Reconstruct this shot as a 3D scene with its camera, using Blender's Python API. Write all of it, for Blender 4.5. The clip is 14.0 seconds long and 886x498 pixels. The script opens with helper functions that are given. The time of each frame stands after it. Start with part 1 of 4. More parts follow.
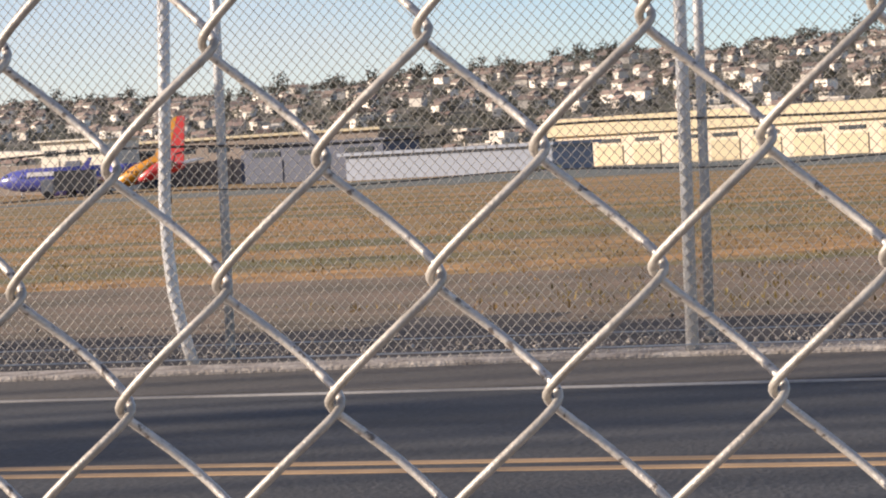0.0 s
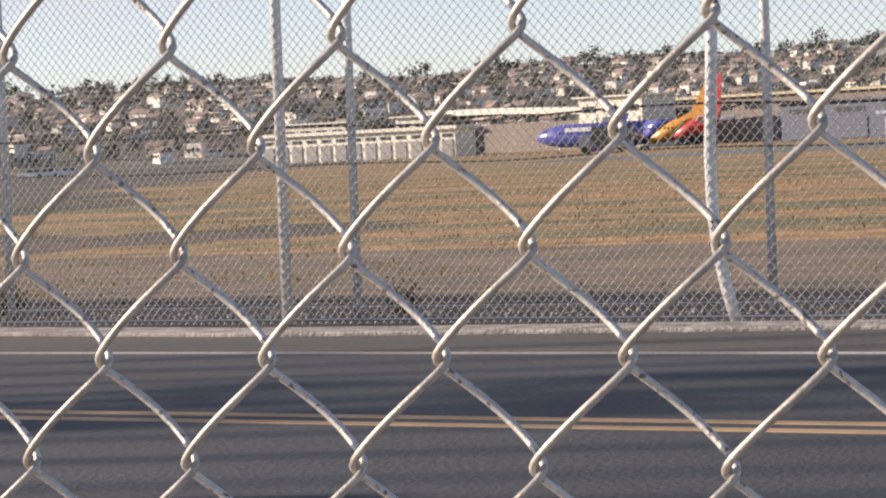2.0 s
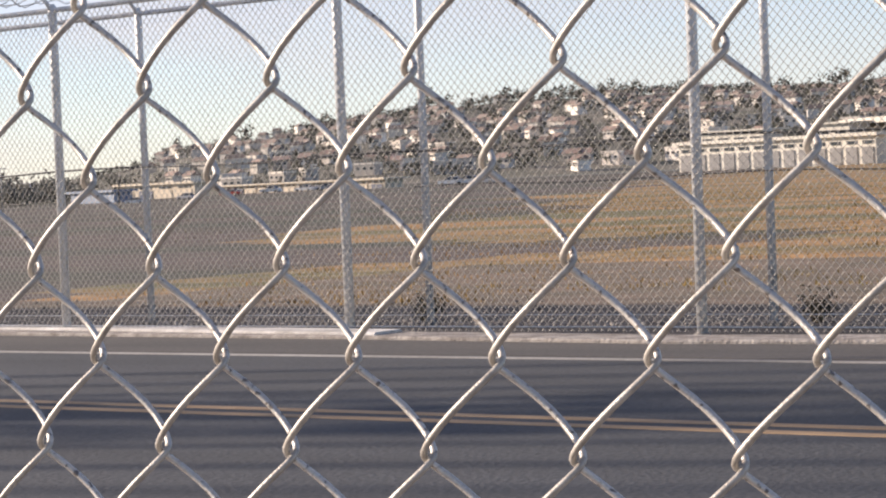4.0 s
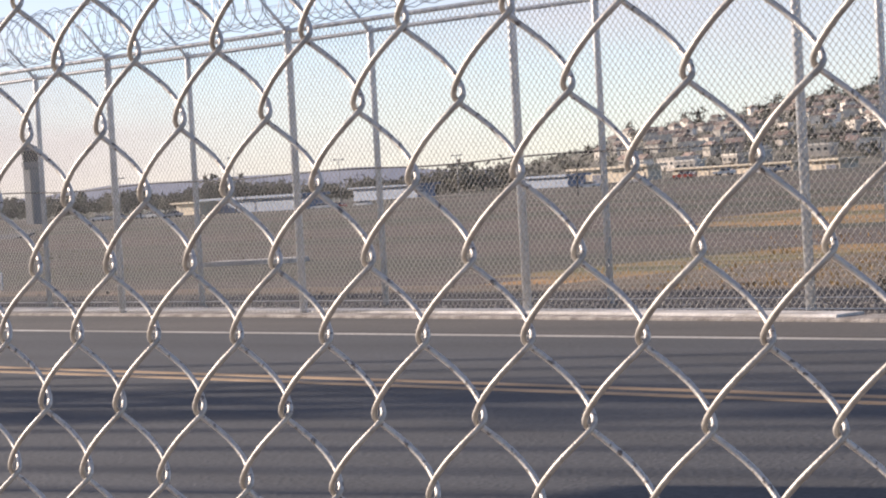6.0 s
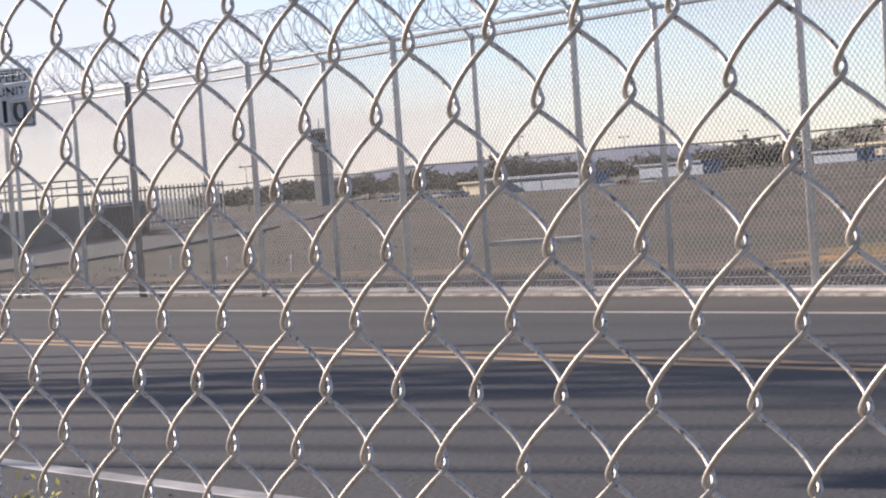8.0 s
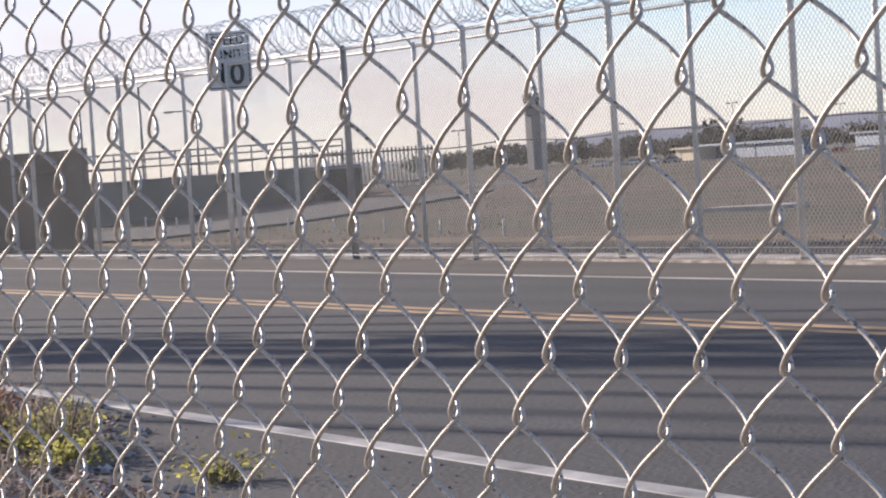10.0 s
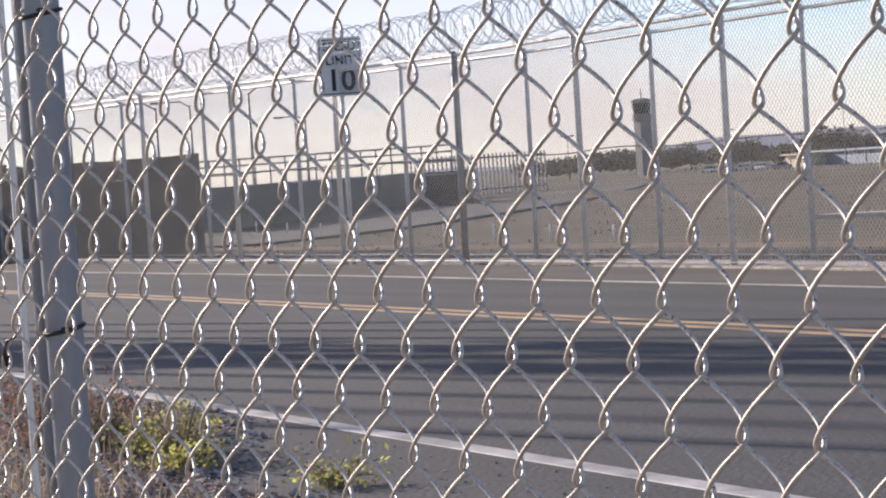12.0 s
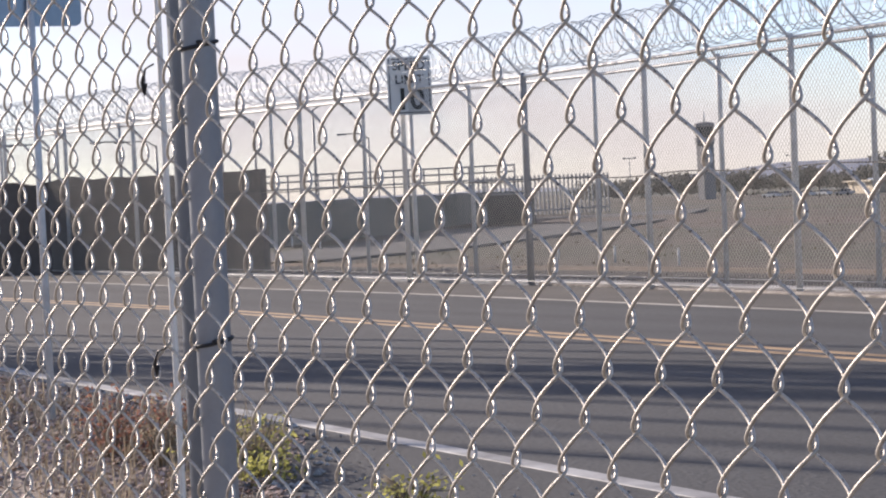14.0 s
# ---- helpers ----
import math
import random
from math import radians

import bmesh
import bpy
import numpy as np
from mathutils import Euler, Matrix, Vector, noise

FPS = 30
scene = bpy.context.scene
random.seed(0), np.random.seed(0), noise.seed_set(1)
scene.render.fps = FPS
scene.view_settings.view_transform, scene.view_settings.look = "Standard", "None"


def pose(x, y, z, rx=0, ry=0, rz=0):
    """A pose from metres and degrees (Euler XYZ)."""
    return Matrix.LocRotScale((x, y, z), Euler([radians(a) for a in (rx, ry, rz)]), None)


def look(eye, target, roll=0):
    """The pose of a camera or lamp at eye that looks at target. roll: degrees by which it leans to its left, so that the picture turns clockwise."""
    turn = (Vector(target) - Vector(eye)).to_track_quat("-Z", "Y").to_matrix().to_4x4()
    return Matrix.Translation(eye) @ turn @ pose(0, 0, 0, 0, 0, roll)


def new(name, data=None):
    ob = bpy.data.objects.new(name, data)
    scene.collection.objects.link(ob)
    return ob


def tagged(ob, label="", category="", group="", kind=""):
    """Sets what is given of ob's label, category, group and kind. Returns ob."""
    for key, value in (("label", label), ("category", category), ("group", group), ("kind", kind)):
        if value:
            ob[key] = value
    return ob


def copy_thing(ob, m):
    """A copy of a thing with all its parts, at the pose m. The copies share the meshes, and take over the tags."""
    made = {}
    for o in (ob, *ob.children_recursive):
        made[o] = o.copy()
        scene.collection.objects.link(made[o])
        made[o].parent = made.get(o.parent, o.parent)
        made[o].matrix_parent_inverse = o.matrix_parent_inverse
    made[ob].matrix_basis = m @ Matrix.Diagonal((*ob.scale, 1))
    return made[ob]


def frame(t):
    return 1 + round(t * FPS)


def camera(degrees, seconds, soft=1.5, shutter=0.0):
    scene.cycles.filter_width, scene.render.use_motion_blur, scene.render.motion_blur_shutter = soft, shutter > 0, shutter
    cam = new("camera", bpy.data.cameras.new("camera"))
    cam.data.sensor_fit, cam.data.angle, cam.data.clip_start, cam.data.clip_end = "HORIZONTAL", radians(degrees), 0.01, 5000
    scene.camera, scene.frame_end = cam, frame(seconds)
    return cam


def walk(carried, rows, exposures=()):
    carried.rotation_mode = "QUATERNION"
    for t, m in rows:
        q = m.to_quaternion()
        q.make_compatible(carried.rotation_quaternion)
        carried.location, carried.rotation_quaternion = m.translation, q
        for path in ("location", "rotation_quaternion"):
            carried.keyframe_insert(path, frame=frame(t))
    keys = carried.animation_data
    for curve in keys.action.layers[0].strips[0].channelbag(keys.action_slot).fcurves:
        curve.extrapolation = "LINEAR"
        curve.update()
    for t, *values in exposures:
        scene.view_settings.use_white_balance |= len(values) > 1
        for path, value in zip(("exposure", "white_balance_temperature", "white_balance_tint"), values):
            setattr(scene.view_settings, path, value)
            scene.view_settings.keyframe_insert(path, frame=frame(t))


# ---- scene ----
EXPO = [(0.0, 0.52, 6950, 16), (1.0, 0.57, 6900, 16), (2.0, 0.60, 6860, 16), (5.0, 0.60, 6740, 17), (7.5, 0.57, 6640, 17), (14.0, 0.56, 6560, 17)]
cam = camera(20.54, 14.0, soft=2.1)
PATH = [
    (0.0, pose(0.3478, -0.7694, 1.1695, 87.802, 3.175, 11.984)),
    (0.5, pose(0.3290, -0.7695, 1.1688, 87.717, 3.207, 15.596)),
    (1.0, pose(0.3192, -0.7823, 1.1686, 87.611, 3.290, 18.917)),
    (1.5, pose(0.3098, -0.7914, 1.1681, 87.537, 3.117, 21.860)),
    (2.0, pose(0.2993, -0.8039, 1.1705, 87.441, 2.856, 24.501)),
    (4.5, pose(0.3275, -0.8292, 1.1697, 88.209, 3.097, 36.865)),
    (5.0, pose(0.3200, -0.8356, 1.1725, 88.223, 3.301, 39.630)),
    (5.5, pose(0.3064, -0.8454, 1.1708, 88.360, 3.599, 42.383)),
    (6.0, pose(0.2978, -0.8564, 1.1718, 88.329, 3.802, 44.852)),
    (6.5, pose(0.2999, -0.8567, 1.1746, 88.313, 4.253, 46.873)),
    (7.0, pose(0.3013, -0.8574, 1.1740, 88.399, 4.421, 48.514)),
    (7.5, pose(0.3019, -0.8595, 1.1754, 88.396, 4.438, 50.056)),
    (8.0, pose(0.3051, -0.8534, 1.1769, 88.305, 4.620, 51.551)),
    (8.5, pose(0.3014, -0.8482, 1.1754, 88.167, 4.506, 53.118)),
    (9.0, pose(0.2911, -0.8501, 1.1752, 87.975, 4.305, 54.542)),
    (11.5, pose(0.3185, -0.8853, 1.1860, 88.097, 4.004, 58.420)),
    (12.0, pose(0.3009, -0.8929, 1.1858, 88.161, 3.984, 59.080)),
    (12.5, pose(0.2781, -0.8818, 1.1846, 88.189, 3.928, 59.702)),
    (13.0, pose(0.2778, -0.8849, 1.1847, 88.269, 3.743, 59.928)),
    (13.5, pose(0.3169, -0.9254, 1.1884, 88.433, 3.228, 60.031)),
    (14.0, pose(0.3941, -1.0322, 1.1993, 88.694, 2.850, 60.512)),
]
walk(cam, PATH, EXPO)

# ---- light ----
SUN_AZ = radians(104)      # from straight ahead (+y) round to the left
SUN_EL = radians(17)
to_sun = Vector((-math.sin(SUN_AZ) * math.cos(SUN_EL), math.cos(SUN_AZ) * math.cos(SUN_EL), math.sin(SUN_EL)))
world = bpy.data.worlds.new("sky")
scene.world = world
world.use_nodes = True
wt = world.node_tree
sky = wt.nodes.new("ShaderNodeTexSky")
sky.sky_type = "NISHITA"
sky.sun_disc = False
sky.sun_elevation = SUN_EL
sky.sun_rotation = -SUN_AZ
sky.air_density, sky.dust_density, sky.ozone_density = 0.7, 0.15, 2.5
wt.nodes["Background"].inputs["Strength"].default_value = 0.125
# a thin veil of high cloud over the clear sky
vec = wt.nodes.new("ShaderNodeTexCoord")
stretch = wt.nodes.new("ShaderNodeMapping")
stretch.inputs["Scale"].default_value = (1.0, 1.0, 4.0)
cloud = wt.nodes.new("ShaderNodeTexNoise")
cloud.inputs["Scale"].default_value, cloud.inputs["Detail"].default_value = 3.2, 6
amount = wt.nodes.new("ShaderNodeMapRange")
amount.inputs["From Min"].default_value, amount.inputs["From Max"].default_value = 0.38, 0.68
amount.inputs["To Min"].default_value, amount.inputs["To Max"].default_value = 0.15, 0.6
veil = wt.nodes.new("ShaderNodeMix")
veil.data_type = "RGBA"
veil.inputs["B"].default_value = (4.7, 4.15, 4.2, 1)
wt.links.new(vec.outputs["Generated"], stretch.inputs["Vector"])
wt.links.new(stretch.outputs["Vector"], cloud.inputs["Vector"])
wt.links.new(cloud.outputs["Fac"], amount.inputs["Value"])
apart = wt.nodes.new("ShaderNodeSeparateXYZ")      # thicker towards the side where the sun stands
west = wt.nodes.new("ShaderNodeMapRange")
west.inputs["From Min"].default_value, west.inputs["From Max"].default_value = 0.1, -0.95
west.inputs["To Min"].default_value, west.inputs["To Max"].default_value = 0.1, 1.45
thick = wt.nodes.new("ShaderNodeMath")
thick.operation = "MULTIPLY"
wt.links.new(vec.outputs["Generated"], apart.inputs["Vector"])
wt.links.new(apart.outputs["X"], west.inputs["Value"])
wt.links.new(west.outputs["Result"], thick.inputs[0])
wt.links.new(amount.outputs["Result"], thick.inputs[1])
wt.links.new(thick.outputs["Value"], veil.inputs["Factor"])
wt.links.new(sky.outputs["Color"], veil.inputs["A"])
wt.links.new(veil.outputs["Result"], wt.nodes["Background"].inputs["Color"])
sun_data = bpy.data.lights.new("sun", "SUN")
sun_data.energy, sun_data.angle, sun_data.color = 5.0, radians(0.6), (1.0, 0.90, 0.77)
sun = new("sun", sun_data)
sun.matrix_world = look((0, 0, 60), Vector((0, 0, 60)) - to_sun)

FA = -0.0893      # how far the road and the far fence turn from the near fence, in radians

# ---- materials ----
def mat(name, color, rough=0.7, metal=0.0, vary=0.25, scale=6.0, fine=60.0, bump=0.0, color2=None, island=0.0, obj=0.0, spec=0.5, cut=(0.35, 0.65), stretch=None, leafy=0.0):
    """Surface with blotches at one scale, grain at another, and an own tone for each piece."""
    m = bpy.data.materials.new(name)
    m.use_nodes = True
    t = m.node_tree
    b = t.nodes["Principled BSDF"]
    b.inputs["Roughness"].default_value, b.inputs["Metallic"].default_value = rough, metal
    b.inputs["Specular IOR Level"].default_value = spec
    geo = t.nodes.new("ShaderNodeNewGeometry")
    n1, n2 = t.nodes.new("ShaderNodeTexNoise"), t.nodes.new("ShaderNodeTexNoise")
    for n, s in ((n1, scale), (n2, fine)):
        n.inputs["Scale"].default_value = s
        n.inputs["Detail"].default_value = 4
        src = geo.outputs["Position"]
        if stretch and n is n1:
            mp = t.nodes.new("ShaderNodeMapping")
            mp.inputs["Rotation"].default_value, mp.inputs["Scale"].default_value = (0, 0, -FA), stretch
            t.links.new(src, mp.inputs["Vector"])
            src = mp.outputs["Vector"]
        t.links.new(src, n.inputs["Vector"])
    ramp = t.nodes.new("ShaderNodeMix")
    ramp.data_type = "RGBA"
    c2 = color2 or tuple(c * (1 - vary) for c in color)
    ramp.inputs["A"].default_value, ramp.inputs["B"].default_value = (*color, 1), (*c2, 1)
    sharp = t.nodes.new("ShaderNodeMapRange")
    sharp.inputs["From Min"].default_value, sharp.inputs["From Max"].default_value = cut
    t.links.new(n1.outputs["Fac"], sharp.inputs["Value"])
    t.links.new(sharp.outputs["Result"], ramp.inputs["Factor"])
    hsv = t.nodes.new("ShaderNodeHueSaturation")
    mul = t.nodes.new("ShaderNodeMapRange")
    mul.inputs["To Min"].default_value, mul.inputs["To Max"].default_value = 1 - vary, 1 + vary
    t.links.new(n2.outputs["Fac"], mul.inputs["Value"])
    out = mul.outputs["Result"]
    for amount, src in ((island, geo.outputs["Random Per Island"]), (obj, None)):
        if amount:
            if src is None:
                src = t.nodes.new("ShaderNodeObjectInfo").outputs["Random"]
            r = t.nodes.new("ShaderNodeMapRange")
            r.inputs["To Min"].default_value, r.inputs["To Max"].default_value = 1 - amount, 1 + amount
            t.links.new(src, r.inputs["Value"])
            mm = t.nodes.new("ShaderNodeMath")
            mm.operation = "MULTIPLY"
            t.links.new(out, mm.inputs[0])
            t.links.new(r.outputs["Result"], mm.inputs[1])
            out = mm.outputs[0]
    t.links.new(out, hsv.inputs["Value"])
    t.links.new(ramp.outputs["Result"], hsv.inputs["Color"])
    t.links.new(hsv.outputs["Color"], b.inputs["Base Color"])
    if bump:
        bp = t.nodes.new("ShaderNodeBump")
        bp.inputs["Strength"].default_value, bp.inputs["Distance"].default_value = 0.6, bump
        t.links.new(n2.outputs["Fac"], bp.inputs["Height"])
        t.links.new(bp.outputs["Normal"], b.inputs["Normal"])
    if leafy:
        tr, mx = t.nodes.new("ShaderNodeBsdfTranslucent"), t.nodes.new("ShaderNodeMixShader")
        mx.inputs["Fac"].default_value = leafy
        t.links.new(hsv.outputs["Color"], tr.inputs["Color"])
        t.links.new(b.outputs["BSDF"], mx.inputs[1])
        t.links.new(tr.outputs["BSDF"], mx.inputs[2])
        t.links.new(mx.outputs["Shader"], t.nodes["Material Output"].inputs["Surface"])
    return m


# ---- mesh building ----
class Build:
    """Collects vertices and faces of one mesh."""
    def __init__(self):
        self.v, self.f, self.smooth, self.mi = [], [], [], []

    def add(self, vs, fs, smooth=False, mi=0):
        k = len(self.v)
        self.v += [tuple(p) for p in vs]
        self.f += [tuple(i + k for i in f) for f in fs]
        self.smooth += [smooth] * len(fs)
        self.mi += [mi] * len(fs)
        return self

    def box(self, lo, hi, m=None, mi=0, bevel=0.0):
        (a, b, c), (d, e, f) = lo, hi
        if bevel:
            bm = bmesh.new()
            bmesh.ops.create_cube(bm, size=1)
            for v in bm.verts:
                v.co = Vector(((a + d) / 2 + v.co.x * (d - a), (b + e) / 2 + v.co.y * (e - b), (c + f) / 2 + v.co.z * (f - c)))
            bmesh.ops.bevel(bm, geom=bm.edges[:], offset=bevel, segments=2, affect="EDGES")
            vs, fs = [v.co.copy() for v in bm.verts], [[v.index for v in q.verts] for q in bm.faces]
            bm.free()
        else:
            vs = [Vector(p) for p in ((a, b, c), (d, b, c), (d, e, c), (a, e, c), (a, b, f), (d, b, f), (d, e, f), (a, e, f))]
            fs = [(0, 3, 2, 1), (4, 5, 6, 7), (0, 1, 5, 4), (1, 2, 6, 5), (2, 3, 7, 6), (3, 0, 4, 7)]
        if m:
            vs = [m @ p for p in vs]
        return self.add(vs, fs, False, mi)

    def tube(self, pts, r, sides=8, cap=True, smooth=True, mi=0):
        """A tube along points; r is one radius or one for each point."""
        pts = [Vector(p) for p in pts]
        rs = r if isinstance(r, (list, tuple)) else [r] * len(pts)
        vs, fs, up = [], [], None
        for i, p in enumerate(pts):
            d = (pts[min(i + 1, len(pts) - 1)] - pts[max(i - 1, 0)]).normalized()
            if up is None:
                up = d.orthogonal().normalized()
            up = (up - d * up.dot(d)).normalized()
            w = d.cross(up)
            for s in range(sides):
                a = 2 * math.pi * s / sides
                vs.append(p + (up * math.cos(a) + w * math.sin(a)) * rs[i])
        for i in range(len(pts) - 1):
            for s in range(sides):
                q = (s + 1) % sides
                fs.append((i * sides + s, i * sides + q, (i + 1) * sides + q, (i + 1) * sides + s))
        if cap:
            fs.append(tuple(range(sides))[::-1])
            fs.append(tuple((len(pts) - 1) * sides + s for s in range(sides)))
        return self.add(vs, fs, smooth, mi)

    def sheet(self, xs, ys, fn, smooth=True, mi=0):
        vs = [fn(x, y) for y in ys for x in xs]
        n = len(xs)
        fs = [(j * n + i, j * n + i + 1, (j + 1) * n + i + 1, (j + 1) * n + i) for j in range(len(ys) - 1) for i in range(n - 1)]
        return self.add(vs, fs, smooth, mi)

    def mesh(self, name, *mats):
        me = bpy.data.meshes.new(name)
        me.from_pydata(self.v, [], self.f)
        me.polygons.foreach_set("use_smooth", self.smooth)
        me.polygons.foreach_set("material_index", self.mi)
        for m in mats:
            me.materials.append(m)
        me.update()
        return me


def part(name, b, material, parent, label=""):
    ob = new(name, b.mesh(name, material) if isinstance(b, Build) else b)
    ob.parent = parent
    return tagged(ob, label)


def thing(name, label, category, at=None, group="", kind="", mesh=None):
    ob = new(name, mesh)
    if at is not None:
        ob.matrix_world = at
    return tagged(ob, label, category, group, kind)


# the far fence line: its own frame, s metres to the left along it, p metres beyond it
FX, FY = -4.1904, 12.8753
FU, FN = Vector((-math.cos(FA), -math.sin(FA), 0)), Vector((-math.sin(FA), math.cos(FA), 0))


CORNER, TURN, CLIMB = 21.35, radians(6), 0.006     # where road and fence bend towards the viewer's side, and rise a little


def along(s, p=0.0):
    """Fence frame: x to the right, y away, and the rise of the ground, at s metres along and p metres beyond."""
    e = s - CORNER
    if e <= 0:
        return (-s, p, 0.0)
    return (-CORNER - math.cos(TURN) * e - math.sin(TURN) * p, -math.sin(TURN) * e + math.cos(TURN) * p, CLIMB * min(e, 120))


def line(s, p, z=0.0):
    x, y, rise = along(s, p)
    return Vector((FX, FY, z + rise)) - FU * x + FN * y


FRAME = Matrix((( -FU.x, FN.x, 0, FX), (-FU.y, FN.y, 0, FY), (0, 0, 1, 0), (0, 0, 0, 1)))   # x to the right along the fence


def polar(az, dist, z=0.0):
    """A far place: degrees to the left of straight ahead, metres, height."""
    az += 1.25 - 0.0146 * max(0, min(65, az))
    return Vector((0.3 - math.sin(radians(az)) * dist, -0.8 + math.cos(radians(az)) * dist, z))


EYE = 1.17


def high(el, dist):
    return EYE + dist * math.tan(radians(el))


def dip(az):
    """How far the field falls away towards the tower, in metres."""
    return 2.3 * max(0.0, min(1.0, (az - 38) / 6)) - 0.7 * max(0.0, min(1.0, (az - 49) / 5))


# ---- palette ----
M_ASPHALT = mat("asphalt", (0.072, 0.074, 0.077), 0.85, vary=0.85, scale=1.6, fine=34, bump=0.014, color2=(0.052, 0.053, 0.055), stretch=(0.12, 1.0, 1.0))
M_SHOULDER = mat("dusty_asphalt", (0.105, 0.094, 0.083), 0.9, vary=0.45, scale=1.3, fine=25, bump=0.012, color2=(0.075, 0.069, 0.063), stretch=(0.2, 1.0, 1.0))
M_YELLOW = mat("yellow_paint", (0.48, 0.31, 0.165), 0.7, vary=0.25, scale=3, fine=80)
M_WHITE = mat("road_white", (0.56, 0.55, 0.53), 0.75, vary=0.3, scale=3, fine=60, color2=(0.26, 0.255, 0.25))
M_THINLINE = mat("worn_white_paint", (0.42, 0.40, 0.375), 0.75, vary=0.35, scale=2, fine=40, color2=(0.22, 0.205, 0.19), stretch=(0.3, 1, 1))
M_CONC = mat("concrete", (0.72, 0.68, 0.63), 0.9, vary=0.35, scale=2.5, fine=35, bump=0.012, color2=(0.42, 0.385, 0.345))
M_EDGING = mat("rubble_edging", (0.46, 0.41, 0.36), 0.95, vary=0.5, scale=6, fine=40, bump=0.03, color2=(0.23, 0.2, 0.175))
M_FOOT = mat("footing_concrete", (0.27, 0.245, 0.22), 0.9, vary=0.3, scale=5, fine=60)
M_GRASS = mat("dry_grass", (0.38, 0.205, 0.07), 0.95, vary=0.95, scale=0.3, fine=1.7, bump=0.15, color2=(0.15, 0.13, 0.045), stretch=(0.3, 1, 1), cut=(0.43, 0.60))
M_FIELD = mat("bare_field", (0.104, 0.072, 0.056), 0.95, vary=0.55, scale=0.12, fine=2.4, bump=0.1, color2=(0.042, 0.046, 0.022), stretch=(0.14, 1, 1), cut=(0.40, 0.60))
M_GRAVEL = mat("gravel", (0.085, 0.07, 0.06), 0.95, vary=0.5, scale=1.2, fine=14, bump=0.05)
M_VERGE = mat("verge_dirt", (0.33, 0.27, 0.225), 0.95, vary=0.3, scale=1.2, fine=16, bump=0.03)
M_DIRT = mat("dirt", (0.225, 0.155, 0.10), 0.95, vary=0.35, scale=0.8, fine=12, bump=0.03, color2=(0.13, 0.10, 0.06))
M_TAXI = mat("taxiway", (0.15, 0.155, 0.135), 0.9, vary=0.2, scale=0.05, fine=3, color2=(0.115, 0.125, 0.095), stretch=(0.1, 1, 1))
M_WIRE = mat("galvanised_wire", (0.53, 0.49, 0.43), 0.48, 0.35, vary=0.22, scale=120, fine=700, bump=0.0005, color2=(0.37, 0.335, 0.29), obj=0.06)
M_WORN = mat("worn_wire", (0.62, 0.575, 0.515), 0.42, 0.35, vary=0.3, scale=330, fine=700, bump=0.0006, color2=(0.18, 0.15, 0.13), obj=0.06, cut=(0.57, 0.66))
M_GALV = mat("galvanised_steel", (0.77, 0.755, 0.73), 0.45, 0.08, vary=0.2, scale=9, fine=120)
M_MESH = mat("fence_wire", (0.38, 0.35, 0.305), 0.45, 0.1, vary=0.1, scale=4, fine=40)
M_POST = mat("painted_post", (0.17, 0.195, 0.23), 0.4, 0.2, vary=0.07, scale=14, fine=160)
M_BLACK = mat("black_rubber", (0.02, 0.02, 0.022), 0.6, vary=0.2)
M_HILL = mat("hillside", (0.19, 0.165, 0.125), 0.95, vary=0.4, scale=0.02, fine=0.3, color2=(0.10, 0.10, 0.06))
# leaf colour raised towards pale grey, standing in for haze over distance
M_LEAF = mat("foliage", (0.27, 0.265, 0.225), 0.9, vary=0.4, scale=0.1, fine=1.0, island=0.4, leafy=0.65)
M_CREAM = mat("cream_wall", (0.68, 0.57, 0.43), 0.8, vary=0.15, scale=0.05, fine=0.6)
M_TAN = mat("tan_wall", (0.235, 0.19, 0.16), 0.8, vary=0.15, scale=0.05, fine=0.6)
M_SLATE = mat("slate_wall", (0.09, 0.105, 0.15), 0.7, vary=0.15, scale=0.05, fine=0.6)
M_BLUEROOF = mat("blue_roof", (0.165, 0.22, 0.315), 0.6, vary=0.1, scale=0.05, fine=0.6)
M_PLASTER = mat("house_plaster", (0.74, 0.655, 0.56), 0.85, vary=0.1, scale=0.05, fine=0.5, obj=0.4)
M_TILE = mat("roof_tile", (0.33, 0.235, 0.19), 0.85, vary=0.2, scale=0.2, fine=2, obj=0.4)
M_GLASS = mat("dark_glass", (0.05, 0.06, 0.07), 0.12, vary=0.1)
M_SCREEN = mat("dark_screen", (0.16, 0.13, 0.11), 0.9, vary=0.3, scale=0.6, fine=8)

# ---- near fence of coated chain link, 72 mm mesh ----
PITCH, RISE, WIRE_R = 0.072, 0.07957, 0.00152
NODE_Z = 1.1699


def spiral(over, turns, steps, r, sides):
    """One spiral of chain link: a straight front strand rising to the right, a bowed back strand, and round hooks at the two sides."""
    pts = []
    half = PITCH / 4 + over
    for k in range(turns * steps + 1):
        a = 2 * math.pi * k / steps
        a -= 0.62 * math.sin(2 * a) * 0.5
        tri = math.asin(0.972 * math.cos(a)) / math.asin(0.972)
        s = math.sin(a)
        y = -0.0022 * s / math.sqrt(0.12 + s * s)
        y += -0.0058 * s if s > 0 else -0.0079 * s
        z = RISE * a / (2 * math.pi)
        pts.append((-half * tri, y, z))
    b = Build().tube(pts, r, sides)
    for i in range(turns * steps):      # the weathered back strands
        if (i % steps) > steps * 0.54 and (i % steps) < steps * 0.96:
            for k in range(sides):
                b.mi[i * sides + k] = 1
    return b


